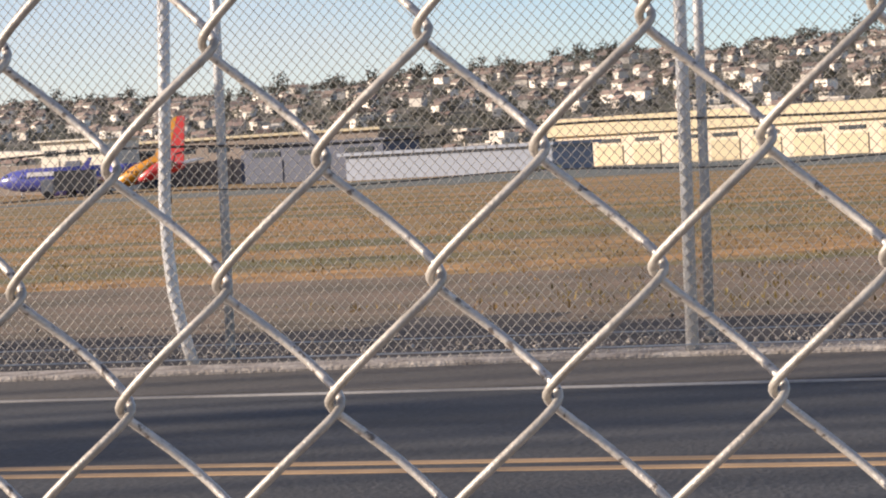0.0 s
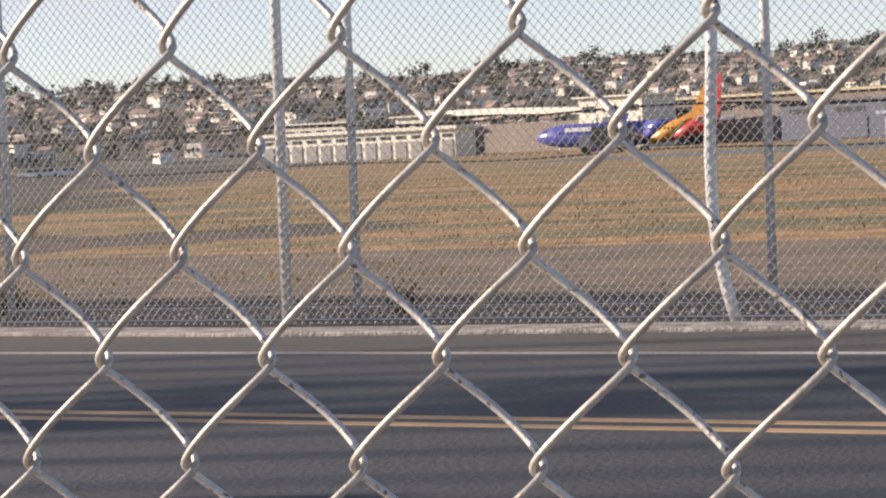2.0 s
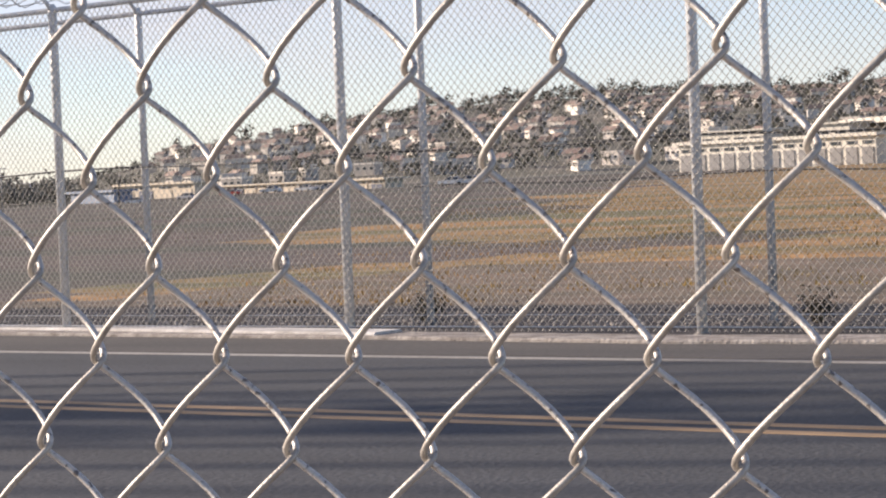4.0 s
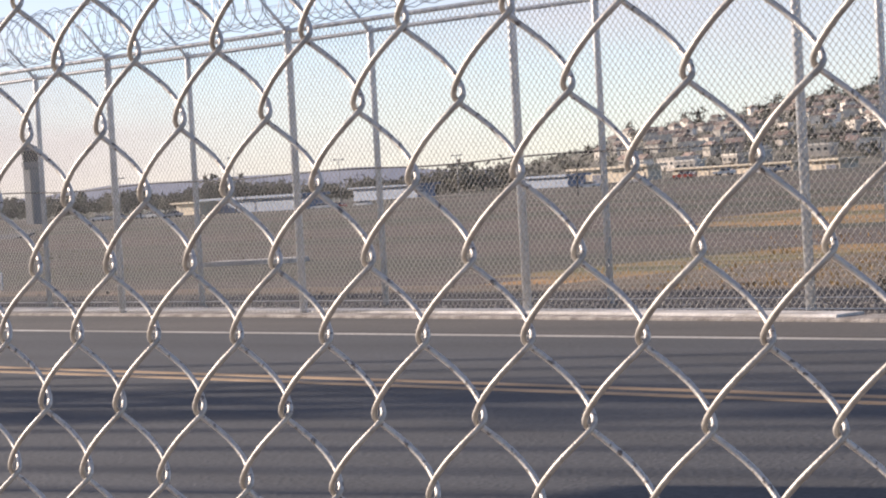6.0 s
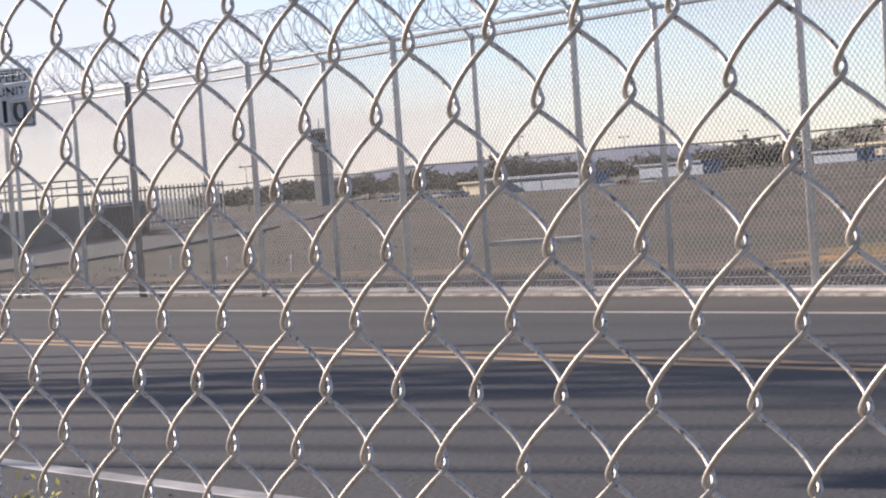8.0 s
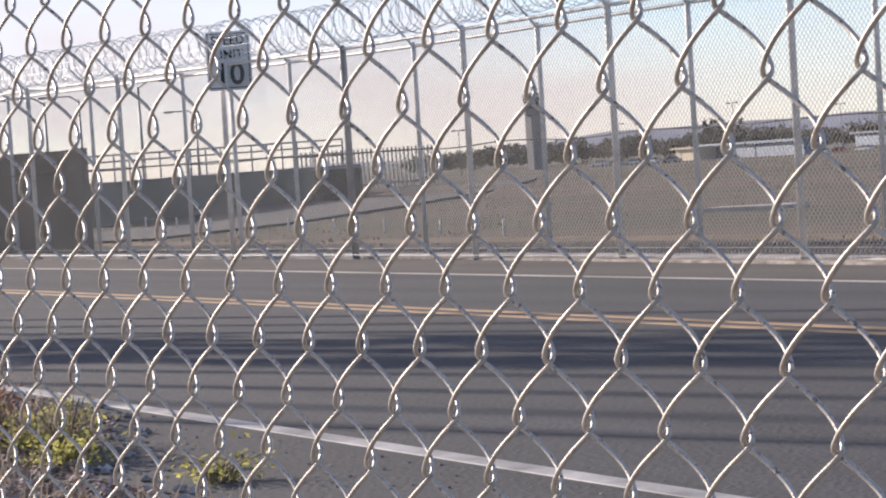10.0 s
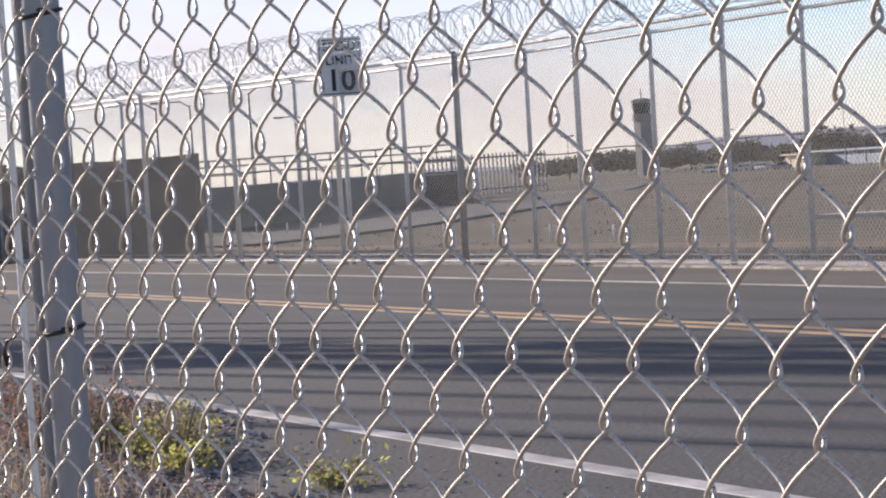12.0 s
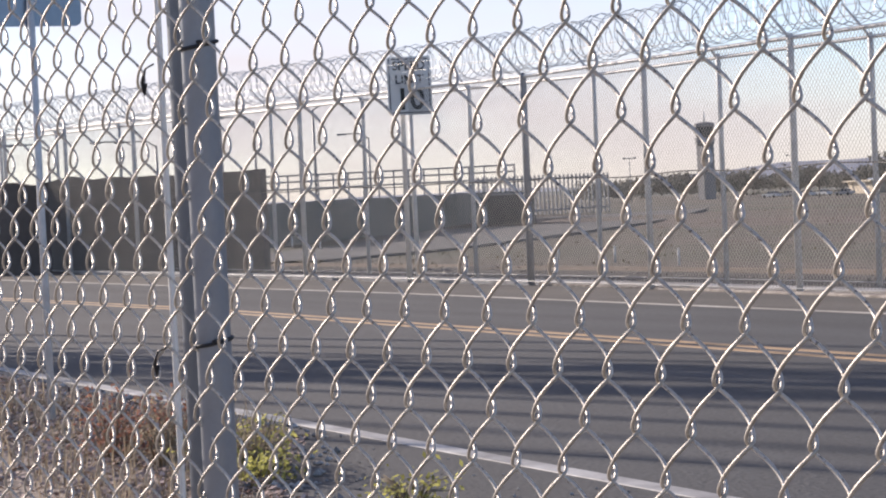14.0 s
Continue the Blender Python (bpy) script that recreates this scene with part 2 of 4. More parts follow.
near = thing("chain_link_fence", "beige coated chain-link fence on steel posts beside the road", "fence")
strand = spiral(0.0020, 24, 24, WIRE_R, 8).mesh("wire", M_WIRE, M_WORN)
rnd = random.Random(5)
COL0, COL1 = -98, 30
for c in range(COL0, COL1):
    w = new("wire", strand)
    w.parent = near
    base = NODE_Z + (0 if c % 2 == 0 else RISE / 2) - 14 * RISE
    w.location = ((c + 0.5) * PITCH / 2, 0, base)
# posts' own paint in a lighter copy, for the pipe that catches more light
M_POST_LIT = mat("painted_post_lit", (0.31, 0.335, 0.37), 0.4, 0.2, vary=0.07, scale=14, fine=160)
# two slim pipes stand side by side at the joint of two fence lengths, with black ties
PIPES = ((-2.082, 0.055, 0.0215, "grey steel pipe post"), (-1.978, 0.022, 0.0185, "second slimmer pipe post"))
for x, y, r, lab in PIPES + ((-5.12, 0.036, 0.024, ""), (1.0, 0.036, 0.024, "")):
    part("post", Build().tube([(x, y, -0.3), (x, y, 2.02), (x, y, 2.05)], [r, r, r * 0.6], 28), M_POST_LIT if lab.startswith('second') else M_POST, near, lab)
for z in (1.368, 1.055):
    x, y, r, _ = PIPES[1]
    ring = [(x + (r + 0.0015) * math.cos(a), y + (r + 0.0015) * math.sin(a), z + 0.004 * math.sin(a)) for a in [2 * math.pi * i / 20 for i in range(21)]]
    ring += [(x + r + 0.008, y - 0.010, z + 0.002), (x + r + 0.016, y - 0.016, z + 0.001)]
    part("tie", Build().tube(ring, 0.0022, 6), M_BLACK, near, "black plastic tie")
for x, z in ((-2.062, 1.337), (-2.068, 1.032)):
    part("tie", Build().tube([(x + 0.022, -0.004, z + 0.016), (x + 0.008, -0.008, z + 0.012), (x, -0.009, z - 0.002), (x - 0.003, -0.005, z - 0.014), (x + 0.004, -0.006, z - 0.004)], [0.001, 0.0012, 0.0024, 0.0027, 0.0015], 7), M_BLACK, near, "black plastic tie")
# tension bar; its near-white also carries the post's sunlit left edge
M_BAR = mat("sunlit_bar", (0.88, 0.86, 0.82), 0.4, 0.05, vary=0.1, scale=30, fine=200)
part("tension_bar", Build().box((-2.0535, 0.005, 0.05), (-2.0480, 0.012, 2.0), bevel=0.002), M_BAR, near, "flat tension bar whitened for the sunlit post edge")
# the run of mesh farther along, woven more simply
rest = Build()
for c in range(-200, COL0):
    x0 = (c + 0.5) * PITCH / 2
    zz = NODE_Z + (0 if c % 2 == 0 else RISE / 2) - 14 * RISE
    pts = []
    for k in range(24 * 6 + 1):
        a = math.pi * k / 3
        pts.append((x0 - (PITCH / 4 + 0.003) * (2 * abs(((k / 6) % 1) * 2 - 1) - 1), -0.003 * math.sin(a), zz + RISE * k / 6))
    rest.tube(pts, WIRE_R, 3, cap=False)
tagged(part("mesh_run", rest, M_WIRE, near), kind="stuff")
part("rail", Build().tube([(-7, 0.034, 2.0), (1.4, 0.034, 2.0)], 0.021, 14), M_GALV, near)

# ---- ground ----
def ground_z(x, y):
    far = math.hypot(x - 0.3, y + 0.8)
    if far < 110 or y < 0:
        return near_z(x, y)
    az = (math.degrees(math.atan2(0.3 - x, y + 0.8)) - 1.25) / 0.9854
    return near_z(x, y) - dip(az) * min(1.0, (far - 110) / 420)


def near_z(x, y):
    q = (Vector((x, y, 0)) - Vector((FX, FY, 0)))
    s, p = q.dot(FU), q.dot(FN)
    if s - CORNER > -0.1 * p and p < 60:
        e = s - CORNER
        rise = CLIMB * max(0.0, min(120, e)) * max(0.0, 1 - max(0, p) / 60)
        return flat_z(p * math.cos(TURN) + e * math.sin(TURN), x, y) + rise
    return flat_z(p, x, y)


def flat_z(p, x, y):
    if p < -8.6:
        return -0.02 + 0.05 * max(0.0, min(1.0, (-p - 10.1) / 0.5)) + 0.012 * noise.noise((x * 2, y * 2, 0))
    if p < 0.0:
        return -0.06
    z = -0.03 - 2.9 * max(0.0, min(1.0, (p - 30) / 420)) ** 1.1
    return z + (0.10 * noise.noise((x * 0.07, y * 0.07, 3)) if p > 6 else 0)


def spread(lo, hi, n, power=1.0):
    return [lo + (hi - lo) * (i / n) ** power for i in range(n + 1)]


PS = [-1500, -400, -120, -60, -40, -30, -25, -20, -17] + spread(-15, -8.7, 42) + [-8.5, -8.0, -4.0, -0.4, 0.2, 1.25, 1.6, 2.4, 3.2, 4.2, 5.4, 7, 9] \
    + spread(10.5, 66, 60) + spread(70, 136, 12) + spread(146, 440, 16) + [470, 600, 800, 1200, 2000, 4200]
SS = [-4200, -2000, -1000, -500, -250, -120, -80] + spread(-60, 180, 180) + [200, 240, 300, 400, 600, 1000, 2000, 4200]
g = Build().sheet([-s for s in SS[::-1]], PS, lambda a, p: (lambda q: (q.x, q.y, ground_z(q.x, q.y)))(line(-a, p)))
n = len(SS) - 1
for j in range(len(PS) - 1):
    p = (PS[j] + PS[j + 1]) / 2
    for i in range(n):
        w = 0.35 * noise.noise((i * 0.5, j, 7)) * (1 + max(0, p) * 0.05)
        q = p + w
        far_left = SS[n - i]
        dry = 1 if far_left + 12 * noise.noise((far_left * 0.05, p * 0.05, 4)) < 11 + 0.5 * max(0, p) else 4
        g.mi[j * n + i] = 5 if q < -8.5 else 0 if q < 3.6 else 3 if q < (10.5 if far_left < 14 else 4.5) else dry if q < (620 if far_left > 62 + 10 * noise.noise((q * 0.02, 0, 3)) else 128) else 2
ground = thing("ground", "flat airfield ground with gravel, dirt, dry grass and taxiway", "ground", kind="structure",
               mesh=g.mesh("ground", M_GRAVEL, M_GRASS, M_TAXI, M_DIRT, M_FIELD, M_VERGE))

# ---- road ----
def strip(name, label, s0, s1, p0, p1, z0, z1, material, sway=None):
    """A ribbon of road, paint or kerb that follows the bend; sway shifts it sideways along its length."""
    b = Build()
    stops = sorted({s0, s1, CORNER, *(v for v in range(-60, 121, 3) if s0 < v < s1)})
    c = min(0.012, (z1 - z0) / 4, (p1 - p0) / 4)
    rim = ((p0, z0), (p0, z1 - c), (p0 + c, z1), (p1 - c, z1), (p1, z1 - c), (p1, z0))
    vs = []
    for v in stops:
        o = sway(v) if sway else 0.0
        vs += [line(v, p + o, z) for p, z in rim]
    n = len(rim)
    fs = [(i * n + k, i * n + k + 1, (i + 1) * n + k + 1, (i + 1) * n + k) for i in range(len(stops) - 1) for k in range(n - 1)]
    b.add(vs, fs + [tuple(range(n))[::-1], tuple(len(vs) - n + k for k in range(n))])
    return thing(name, label, "road" if "road" in name else name.split("_")[-1], kind="structure", mesh=b.mesh(name, material))


strip("road", "worn grey asphalt two-lane road", -260, 260, -10.1, -0.02, -0.3, 0.0, M_ASPHALT)
strip("road_shoulder", "dusty brown shoulder between road and fence", -200, 200, -1.5, 0.02, -0.3, 0.005, M_SHOULDER)
strip("road_line", "thin worn white edge line", -200, 200, -1.655, -1.605, -0.01, 0.009, M_THINLINE)
strip("road_line", "broad white edge line", -200, 200, -8.825, -8.705, -0.01, 0.004, M_WHITE)
strip("road_line", "one of two yellow centre lines", -200, 200, -4.60, -4.51, -0.01, 0.004, M_YELLOW)
strip("road_line", "one of two yellow centre lines", -200, 200, -4.37, -4.28, -0.01, 0.004, M_YELLOW)
KERB_LINE = ((-60, 0.1), (-3, 0.05), (0, -0.25), (3, -0.45), (6, -0.25), (9, 0.0), (16, 0.3), (22, 0.3), (130, 0.25))


def kerb_sway(v):
    for (a, e), (c, f) in zip(KERB_LINE, KERB_LINE[1:]):
        if a <= v <= c:
            return e + (f - e) * (v - a) / (c - a)
    return 0.0


strip("kerb", "grey rubble edging at the foot of the fence", -60, 5.5, -0.2, 0.2, -0.3, 0.03, M_EDGING, kerb_sway)
strip("kerb", "pale concrete kerb at the foot of the fence", 5.5, 120, -0.14, 0.16, -0.3, 0.05, M_CONC, kerb_sway)

# ---- double perimeter fence ----
TOP = 2.61
LEAN = radians(0.8)      # the posts lean a little along the line


def panel_mesh(h0, h1, long=3.05):
    """One bay of two-inch mesh: two families of crossing wires, one a little before the other."""
    b, step, slope = Build(), 0.061, 1.08
    rise_ = h1 - h0
    n = int((long + rise_ / slope) / step)
    for sense, y in ((1, 0.0022), (-1, -0.0022)):
        for k in range(n):
            x0 = -rise_ / slope + k * step + (0.0 if sense > 0 else 0.011)
            lo, hi = max(0.0, -x0 * slope), min(rise_, (long - x0) * slope)
            if hi - lo < 0.02:
                continue
            ends = [(x0 + h / slope, h0 + h) for h in (lo, hi)]
            b.tube([(x if sense > 0 else long - x, y, z) for x, z in ends], 0.0022, 4, cap=False)
    return b.mesh("mesh_panel", M_MESH)


PANEL = panel_mesh(0.03, TOP - 0.02)
POST = Build().tube([(0, 0, 0), (0, 0, TOP), (0, 0, TOP + 0.03)], [0.036, 0.036, 0.02], 16).mesh("post", M_GALV)
DARK = Build().tube([(0, 0, 0), (0, 0, TOP), (0, 0, TOP + 0.03)], [0.044, 0.044, 0.02], 16).mesh("post", mat("dull_steel", (0.30, 0.31, 0.33), 0.5, 0.3, vary=0.2, scale=9, fine=120))
THIN = Build().tube([(0, 0, 0), (0, 0, TOP), (0, 0, TOP + 0.03)], [0.030, 0.030, 0.018], 16).mesh("post", M_GALV)
BENT = Build().tube([(0.095, 0, 0), (0.03, 0, 0.22), (-0.02, 0, 0.45), (-0.045, 0, 0.72), (-0.05, 0, 1.0), (-0.03, 0, 1.4), (0.02, 0, TOP)], 0.036, 16).mesh("post", M_GALV)
ARM = Build().tube([(0, 0.01, TOP - 0.06), (0, -0.05, TOP + 0.03), (0, -0.33, TOP + 0.32)], [0.017, 0.017, 0.012], 8).mesh("arm", M_GALV)


FOOT = Build().tube([(0, 0, -0.05), (0, 0, 0.012), (0, 0, 0.022)], [0.055, 0.055, 0.045], 14).mesh("footing", M_FOOT)


def far_fence(p, shift, label, post_mesh, first, last, coil, bent=None):
    f = thing("security_fence", label, "fence", FRAME @ pose(-shift, p, 0.0), group="double perimeter fence")
    for k in range(first, last):
        at = Matrix.Translation(along(3.05 * k)) @ Matrix.Rotation(LEAN, 4, "Y")
        turned = at @ Matrix.Rotation(TURN if k > 7 else TURN / 2 if k == 7 else 0.0, 4, "Z")
        q = part("post", BENT if k == bent else DARK if k == 7 and coil else post_mesh, None, f, "bent steel post" if k == bent else "dark corner post" if k == 7 and coil else "")
        q.matrix_local = at
        part("footing", FOOT, None, f).matrix_local = at @ Matrix.Translation((0.095 if k == bent else 0, 0, 0))
        q = part("arm", ARM, None, f)
        q.matrix_local = turned
        if coil and k + 1 < last:
            q = part("mesh_panel", PANEL, None, f)
            q.matrix_local = Matrix.Translation(along(3.05 * (k + 1))) @ Matrix.Rotation(TURN if k >= 7 else 0.0, 4, "Z") @ Matrix.Translation((0, -0.04, 0))

    def run(y, z, r, sides, name):
        ends = [3.05 * first, CORNER, 3.05 * (last - 1)]
        pts = [Vector(along(v, y)) + Vector((0, 0, z)) for v in ends]
        part(name, Build().tube(pts, r, sides), M_GALV, f)
    run(0, TOP - 0.02, 0.021, 10, "top_rail")
    run(-0.045, 0.06, 0.004, 5, "tension_wire")
    for y, z in ((-0.12, 0.10), (-0.22, 0.2), (-0.32, 0.3)):
        run(y, TOP + z, 0.003, 4, "barbed_wire")
    if coil:
        rr = random.Random(int(p * 10) + 3)
        for ph, sense in ((0.0, 1), (1.2, -1)):
            b, pts, turns = Build(), [], int(3.05 * (last - 1 - first) / 0.25)
            wob = 0.0
            for i in range(turns * 12):
                a = sense * 2 * math.pi * i / 12 + ph
                if i % 6 == 0:
                    wob = rr.uniform(-0.03, 0.03)
                q = along(3.05 * first + 0.25 * i / 12 + wob, -0.17 + (0.24 + wob) * math.cos(a))
                pts.append((q[0], q[1], q[2] + TOP + 0.27 + (0.25 + wob) * math.sin(a)))
            b.tube(pts, 0.0052, 3, smooth=False)
            part("razor_coil", b, M_GALV, f, "coil of razor wire")
    return f


far_fence(0.0, 0.0, "galvanised chain-link security fence with outrigger arms and razor wire", POST, -4, 20, True, bent=0)
far_fence(1.04, 0.102, "second galvanised chain-link fence close behind the first", THIN, -4, 20, False)
cable = Build()
cpts = []
for i in range(0, 240):
    s = -8 + i * 0.25
    cpts.append(line(s, 0.98, 1.30 + 0.012 * math.sin(s * 2.06) + 0.02 * noise.noise((s * 0.6, 0, 0))))
cable.tube(cpts, 0.008, 6)
for s in (0.42, 9.5, 16.3, 25.0):
    cable.tube([line(s, 0.975, 0.95), line(s, 0.975, 1.15), line(s - 0.05, 0.975, 1.27), line(s - 0.2, 0.975, 1.30)], 0.006, 6)
cable.tube([line(v * 0.25, 0.985, 1.03 + 0.012 * math.sin(v * 0.6) + 0.015 * noise.noise((v * 0.2, 3, 0))) for v in range(-34, 26)], 0.005, 5)
thing("sensor_cable", "black cable tied along the rear fence", "cable", mesh=cable.mesh("sensor_cable", M_BLACK))

# ---- speed limit sign ----
M_SIGN = mat("sign_white", (0.8, 0.78, 0.74), 0.45, vary=0.06, scale=5, fine=30)
M_INK = mat("sign_black", (0.02, 0.02, 0.02), 0.5, vary=0.1)
M_SIGNBACK = mat("sign_back", (0.32, 0.38, 0.45), 0.4, 0.5, vary=0.12, scale=5, fine=30)


def plate(w, h, z, t=0.004):
    b = Build()
    pts = []
    r = 0.04
    for cx, cz, a0 in ((w / 2 - r, h / 2 - r, 0), (-w / 2 + r, h / 2 - r, 90), (-w / 2 + r, -h / 2 + r, 180), (w / 2 - r, -h / 2 + r, 270)):
        for k in range(5):
            a = radians(a0 + 22.5 * k)
            pts.append((cx + r * math.cos(a), cz + r * math.sin(a)))
    n = len(pts)
    b.add([(x, -t, z + y) for x, y in pts] + [(x, 0, z + y) for x, y in pts],
          [tuple(range(n)), tuple(range(2 * n - 1, n - 1, -1))] + [(i, i + n, (i + 1) % n + n, (i + 1) % n) for i in range(n)])
    return b


def letters(text, size, x, z, parent, material):
    c = bpy.data.curves.new("letters", "FONT")
    c.body, c.size, c.align_x, c.align_y, c.extrude, c.offset = text, size, "CENTER", "CENTER", 0.0015, 0.006 * size / 0.1 * 0.3
    tmp = bpy.data.objects.new("letters", c)
    scene.collection.objects.link(tmp)
    bpy.context.view_layer.update()
    me = bpy.data.meshes.new_from_object(tmp.evaluated_get(bpy.context.evaluated_depsgraph_get()))
    bpy.data.objects.remove(tmp)
    me.materials.clear()
    me.materials.append(material)
    ob = new("lettering", me)
    ob.parent = parent
    ob.matrix_local = pose(x, -0.007, z, 90)
    return ob


SIGN_AT = Vector((FX, FY, -0.165)) + FU * 24.12 - FN * 0.3
sgn = thing("road_sign", "white speed limit ten sign on a steel post beside the kerb", "road sign", Matrix.Translation(SIGN_AT) @ pose(0, 0, 0, 0, 0, 72))
part("post", Build().tube([(0, 0.035, -0.2), (0, 0.035, 3.15)], 0.03, 12), M_GALV, sgn)
pl = part("plate", plate(0.60, 0.78, 2.82), M_SIGN, sgn, "white plate with black letters")
edge = Build()
for lo, hi in (((-0.275, -0.006, 3.17), (0.275, -0.0045, 3.185)), ((-0.275, -0.006, 2.455), (0.275, -0.0045, 2.47)), ((-0.275, -0.006, 2.47), (-0.262, -0.0045, 3.17)), ((0.262, -0.006, 2.47), (0.275, -0.0045, 3.17))):
    edge.box(lo, hi)
part("border", edge, M_INK, pl)
letters("SPEED", 0.165, 0, 3.085, pl, M_INK)
letters("LIMIT", 0.165, 0, 2.90, pl, M_INK)
letters("10", 0.40, 0, 2.63, pl, M_INK)

bs = thing("road_sign", "back of a blue-grey road sign on a slim post", "road sign", pose(-12.83, 3.81, 0, 0, 0, -92))
part("post", Build().tube([(0, 0.03, -0.2), (0, 0.03, 2.95)], 0.021, 12), M_GALV, bs)
part("plate", plate(0.62, 0.76, 2.64), M_SIGNBACK, bs)

# ---- screens and walls beyond the fence, to the left ----
def wall_run(name, label, pts, h, material, lump=0.0, t=0.15):
    b = Build()
    n = 24
    for (x0, y0), (x1, y1) in zip(pts, pts[1:]):
        d = Vector((x1 - x0, y1 - y0, 0))
        nn = Vector((-d.y, d.x, 0)).normalized() * t
        for i in range(n):
            a, c = Vector((x0, y0, 0)) + d * (i / n), Vector((x0, y0, 0)) + d * ((i + 1) / n)
            za, zc = h + lump * noise.noise((i * 0.6, 0, 1)), h + lump * noise.noise(((i + 1) * 0.6, 0, 1))
            dn = Vector((0, 0, -0.5))
            b.add([a + dn, c + dn, c + nn + dn, a + nn + dn, a + Vector((0, 0, za)), c + Vector((0, 0, zc)), c + nn + Vector((0, 0, zc)), a + nn + Vector((0, 0, za))],
                  [(4, 5, 6, 7), (0, 1, 5, 4), (1, 2, 6, 5), (2, 3, 7, 6), (3, 0, 4, 7)])
    return thing(name, label, "wall", kind="structure", mesh=b.mesh(name, material))


def flat(az, d):
    q = polar(az, d)
    return (q.x, q.y)


wall_run("wall_screen", "dark brown fabric screen on a fence", [flat(64.55, 41), flat(75, 50)], 1.76, M_SCREEN, 0.12)
wall_run("wall_low", "low dark grey green wall", [flat(58.2, 92), flat(64.6, 56)], 1.16, mat("dark_wall", (0.15, 0.165, 0.155), 0.9, vary=0.3, scale=0.5, fine=6), 0.03)

# ---- far buildings ----
def shed(name, label, az0, az1, dist, el, material, roof=None, roof_up=0.05, bays=6, depth=14.0, doors=True, group="", turn=0.7, opening=None):
    """A long building whose front runs between two bearings, built along the runway's direction."""
    a = polar(az0, dist)
    near_end = dist - turn * dist * radians(abs(az0 - az1))
    c = polar(az1, near_end)
    L = (c - a).length
    d = (c - a).normalized()
    m = Matrix.Translation((a.x, a.y, -2.95 - dip((az0 + az1) / 2))) @ Matrix.Rotation(math.atan2(d.y, d.x), 4, "Z")
    h = high(el, (dist + near_end) / 2) + 2.95
    t = thing(name, label, "building", m, group)
    part("wall", Build().box((0, 0, 0), (L, depth, h)), material, t)
    over = 1.2
    part("roof", Build().box((-over, -over, h), (L + over, depth + over, h + roof_up * 20)), roof or material, t)
    if doors:
        w = L / bays
        for i in range(bays):
            b = Build().box((i * w + w * 0.15, -0.25, 0.2), (i * w + w * 0.85, -0.02, h * 0.62))
            part("door", b, opening or (M_SLATE if i % 3 == 1 else material), t)
            part("window", Build().box((i * w + w * 0.2, -0.2, h * 0.72), (i * w + w * 0.8, -0.02, h * 0.84)), M_GLASS, t)
    return t


M_PALEROOF = mat("pale_roof", (0.56, 0.465, 0.30), 0.7, vary=0.15, scale=0.05, fine=0.5)
M_SHELL = mat("white_roof", (0.76, 0.69, 0.57), 0.6, vary=0.12, scale=0.05, fine=0.5)
M_WEDGE = mat("pale_blue_wall", (0.25, 0.285, 0.35), 0.6, vary=0.08, scale=0.05, fine=0.5)
shed("hangar", "long cream hangar with pale yellow roof edge", 8.2, -6.0, 520, 0.30, M_CREAM, M_PALEROOF, 0.18, 14, opening=M_PALEROOF)
shed("hangar", "pale blue hangar with a low flat roof", 13.2, 8.3, 480, 0.10, M_WEDGE, M_WEDGE, 0.03, 4, doors=False)
shed("hangar", "slate grey hangar beside the apron", 15.6, 12.3, 540, 0.44, M_SLATE, None, 0.02, 3)
shed("terminal_building", "broad tan terminal building behind the runway", 18.9, 12.4, 610, 0.66, M_TAN, M_PALEROOF, 0.03, 8)
shed("terminal_building", "cream block with a flat roof", 20.35, 18.85, 585, 0.80, M_SHELL, None, 0.02, 3)
# grey door panels in place of openings, the shade within put into their colour
M_OPEN = mat("shaded_opening", (0.32, 0.3, 0.28), 0.8, vary=0.2, scale=0.2, fine=1)
shed("concourse_building", "long low cream concourse with dark openings", 27.9, 23.3, 610, 0.24, M_SHELL, M_SHELL, 0.04, 13, 8, turn=0.75, opening=M_OPEN)
shed("rooftop_block", "cream upper storey behind the concourse", 27.4, 25.9, 628, 0.50, M_SHELL, None, 0.02, 4, 8, turn=0.75)
shed("rooftop_block", "cream stair block behind the concourse", 24.7, 23.9, 628, 0.56, M_SHELL, None, 0.02, 2, 8, turn=0.75)
arch = thing("terminal_roof", "long white arched roof of a concourse", "roof", mesh=None)
b = Build()
aa, cc = polar(24.6, 640), polar(18.9, 585)
pts_top = [aa.lerp(cc, i / 40) + Vector((0, 0, high(0.50 + 0.20 * math.sin(math.pi * min(1, (i / 40) ** 0.55)), 603))) for i in range(41)]
back = FN * 30
THICK = Vector((0, 0, 1.5))
b.add([p for p in pts_top] + [p + back for p in pts_top] + [p - THICK for p in pts_top] + [p + back - THICK for p in pts_top],
      [(i, i + 1, i + 42, i + 41) for i in range(40)] + [(i + 82, i + 83, i + 1, i) for i in range(40)] + [(i + 123, i + 124, i + 83, i + 82) for i in range(40)])
part("roof_shell", b, M_SHELL, arch)
b = Build()
b.box((0, 0, 0), (1, 1, 1), Matrix.Translation((cc.x, cc.y, -2.95)) @ Matrix.Rotation(math.atan2((aa - cc).y, (aa - cc).x), 4, "Z") @ Matrix.Diagonal(((aa - cc).length, -28, 7.25, 1)))
part("wall", b, M_TAN, arch)
shed("hangar", "pale blue roofed hangar across the field", 50.0, 47.6, 640, 0.02, M_BLUEROOF, M_BLUEROOF, 0.03, 4, 6, False, turn=1.6)
shed("hangar", "second pale blue hangar beyond the field", 46.4, 44.9, 700, 0.06, M_BLUEROOF, M_BLUEROOF, 0.02, 3, 6, False, turn=1.6)
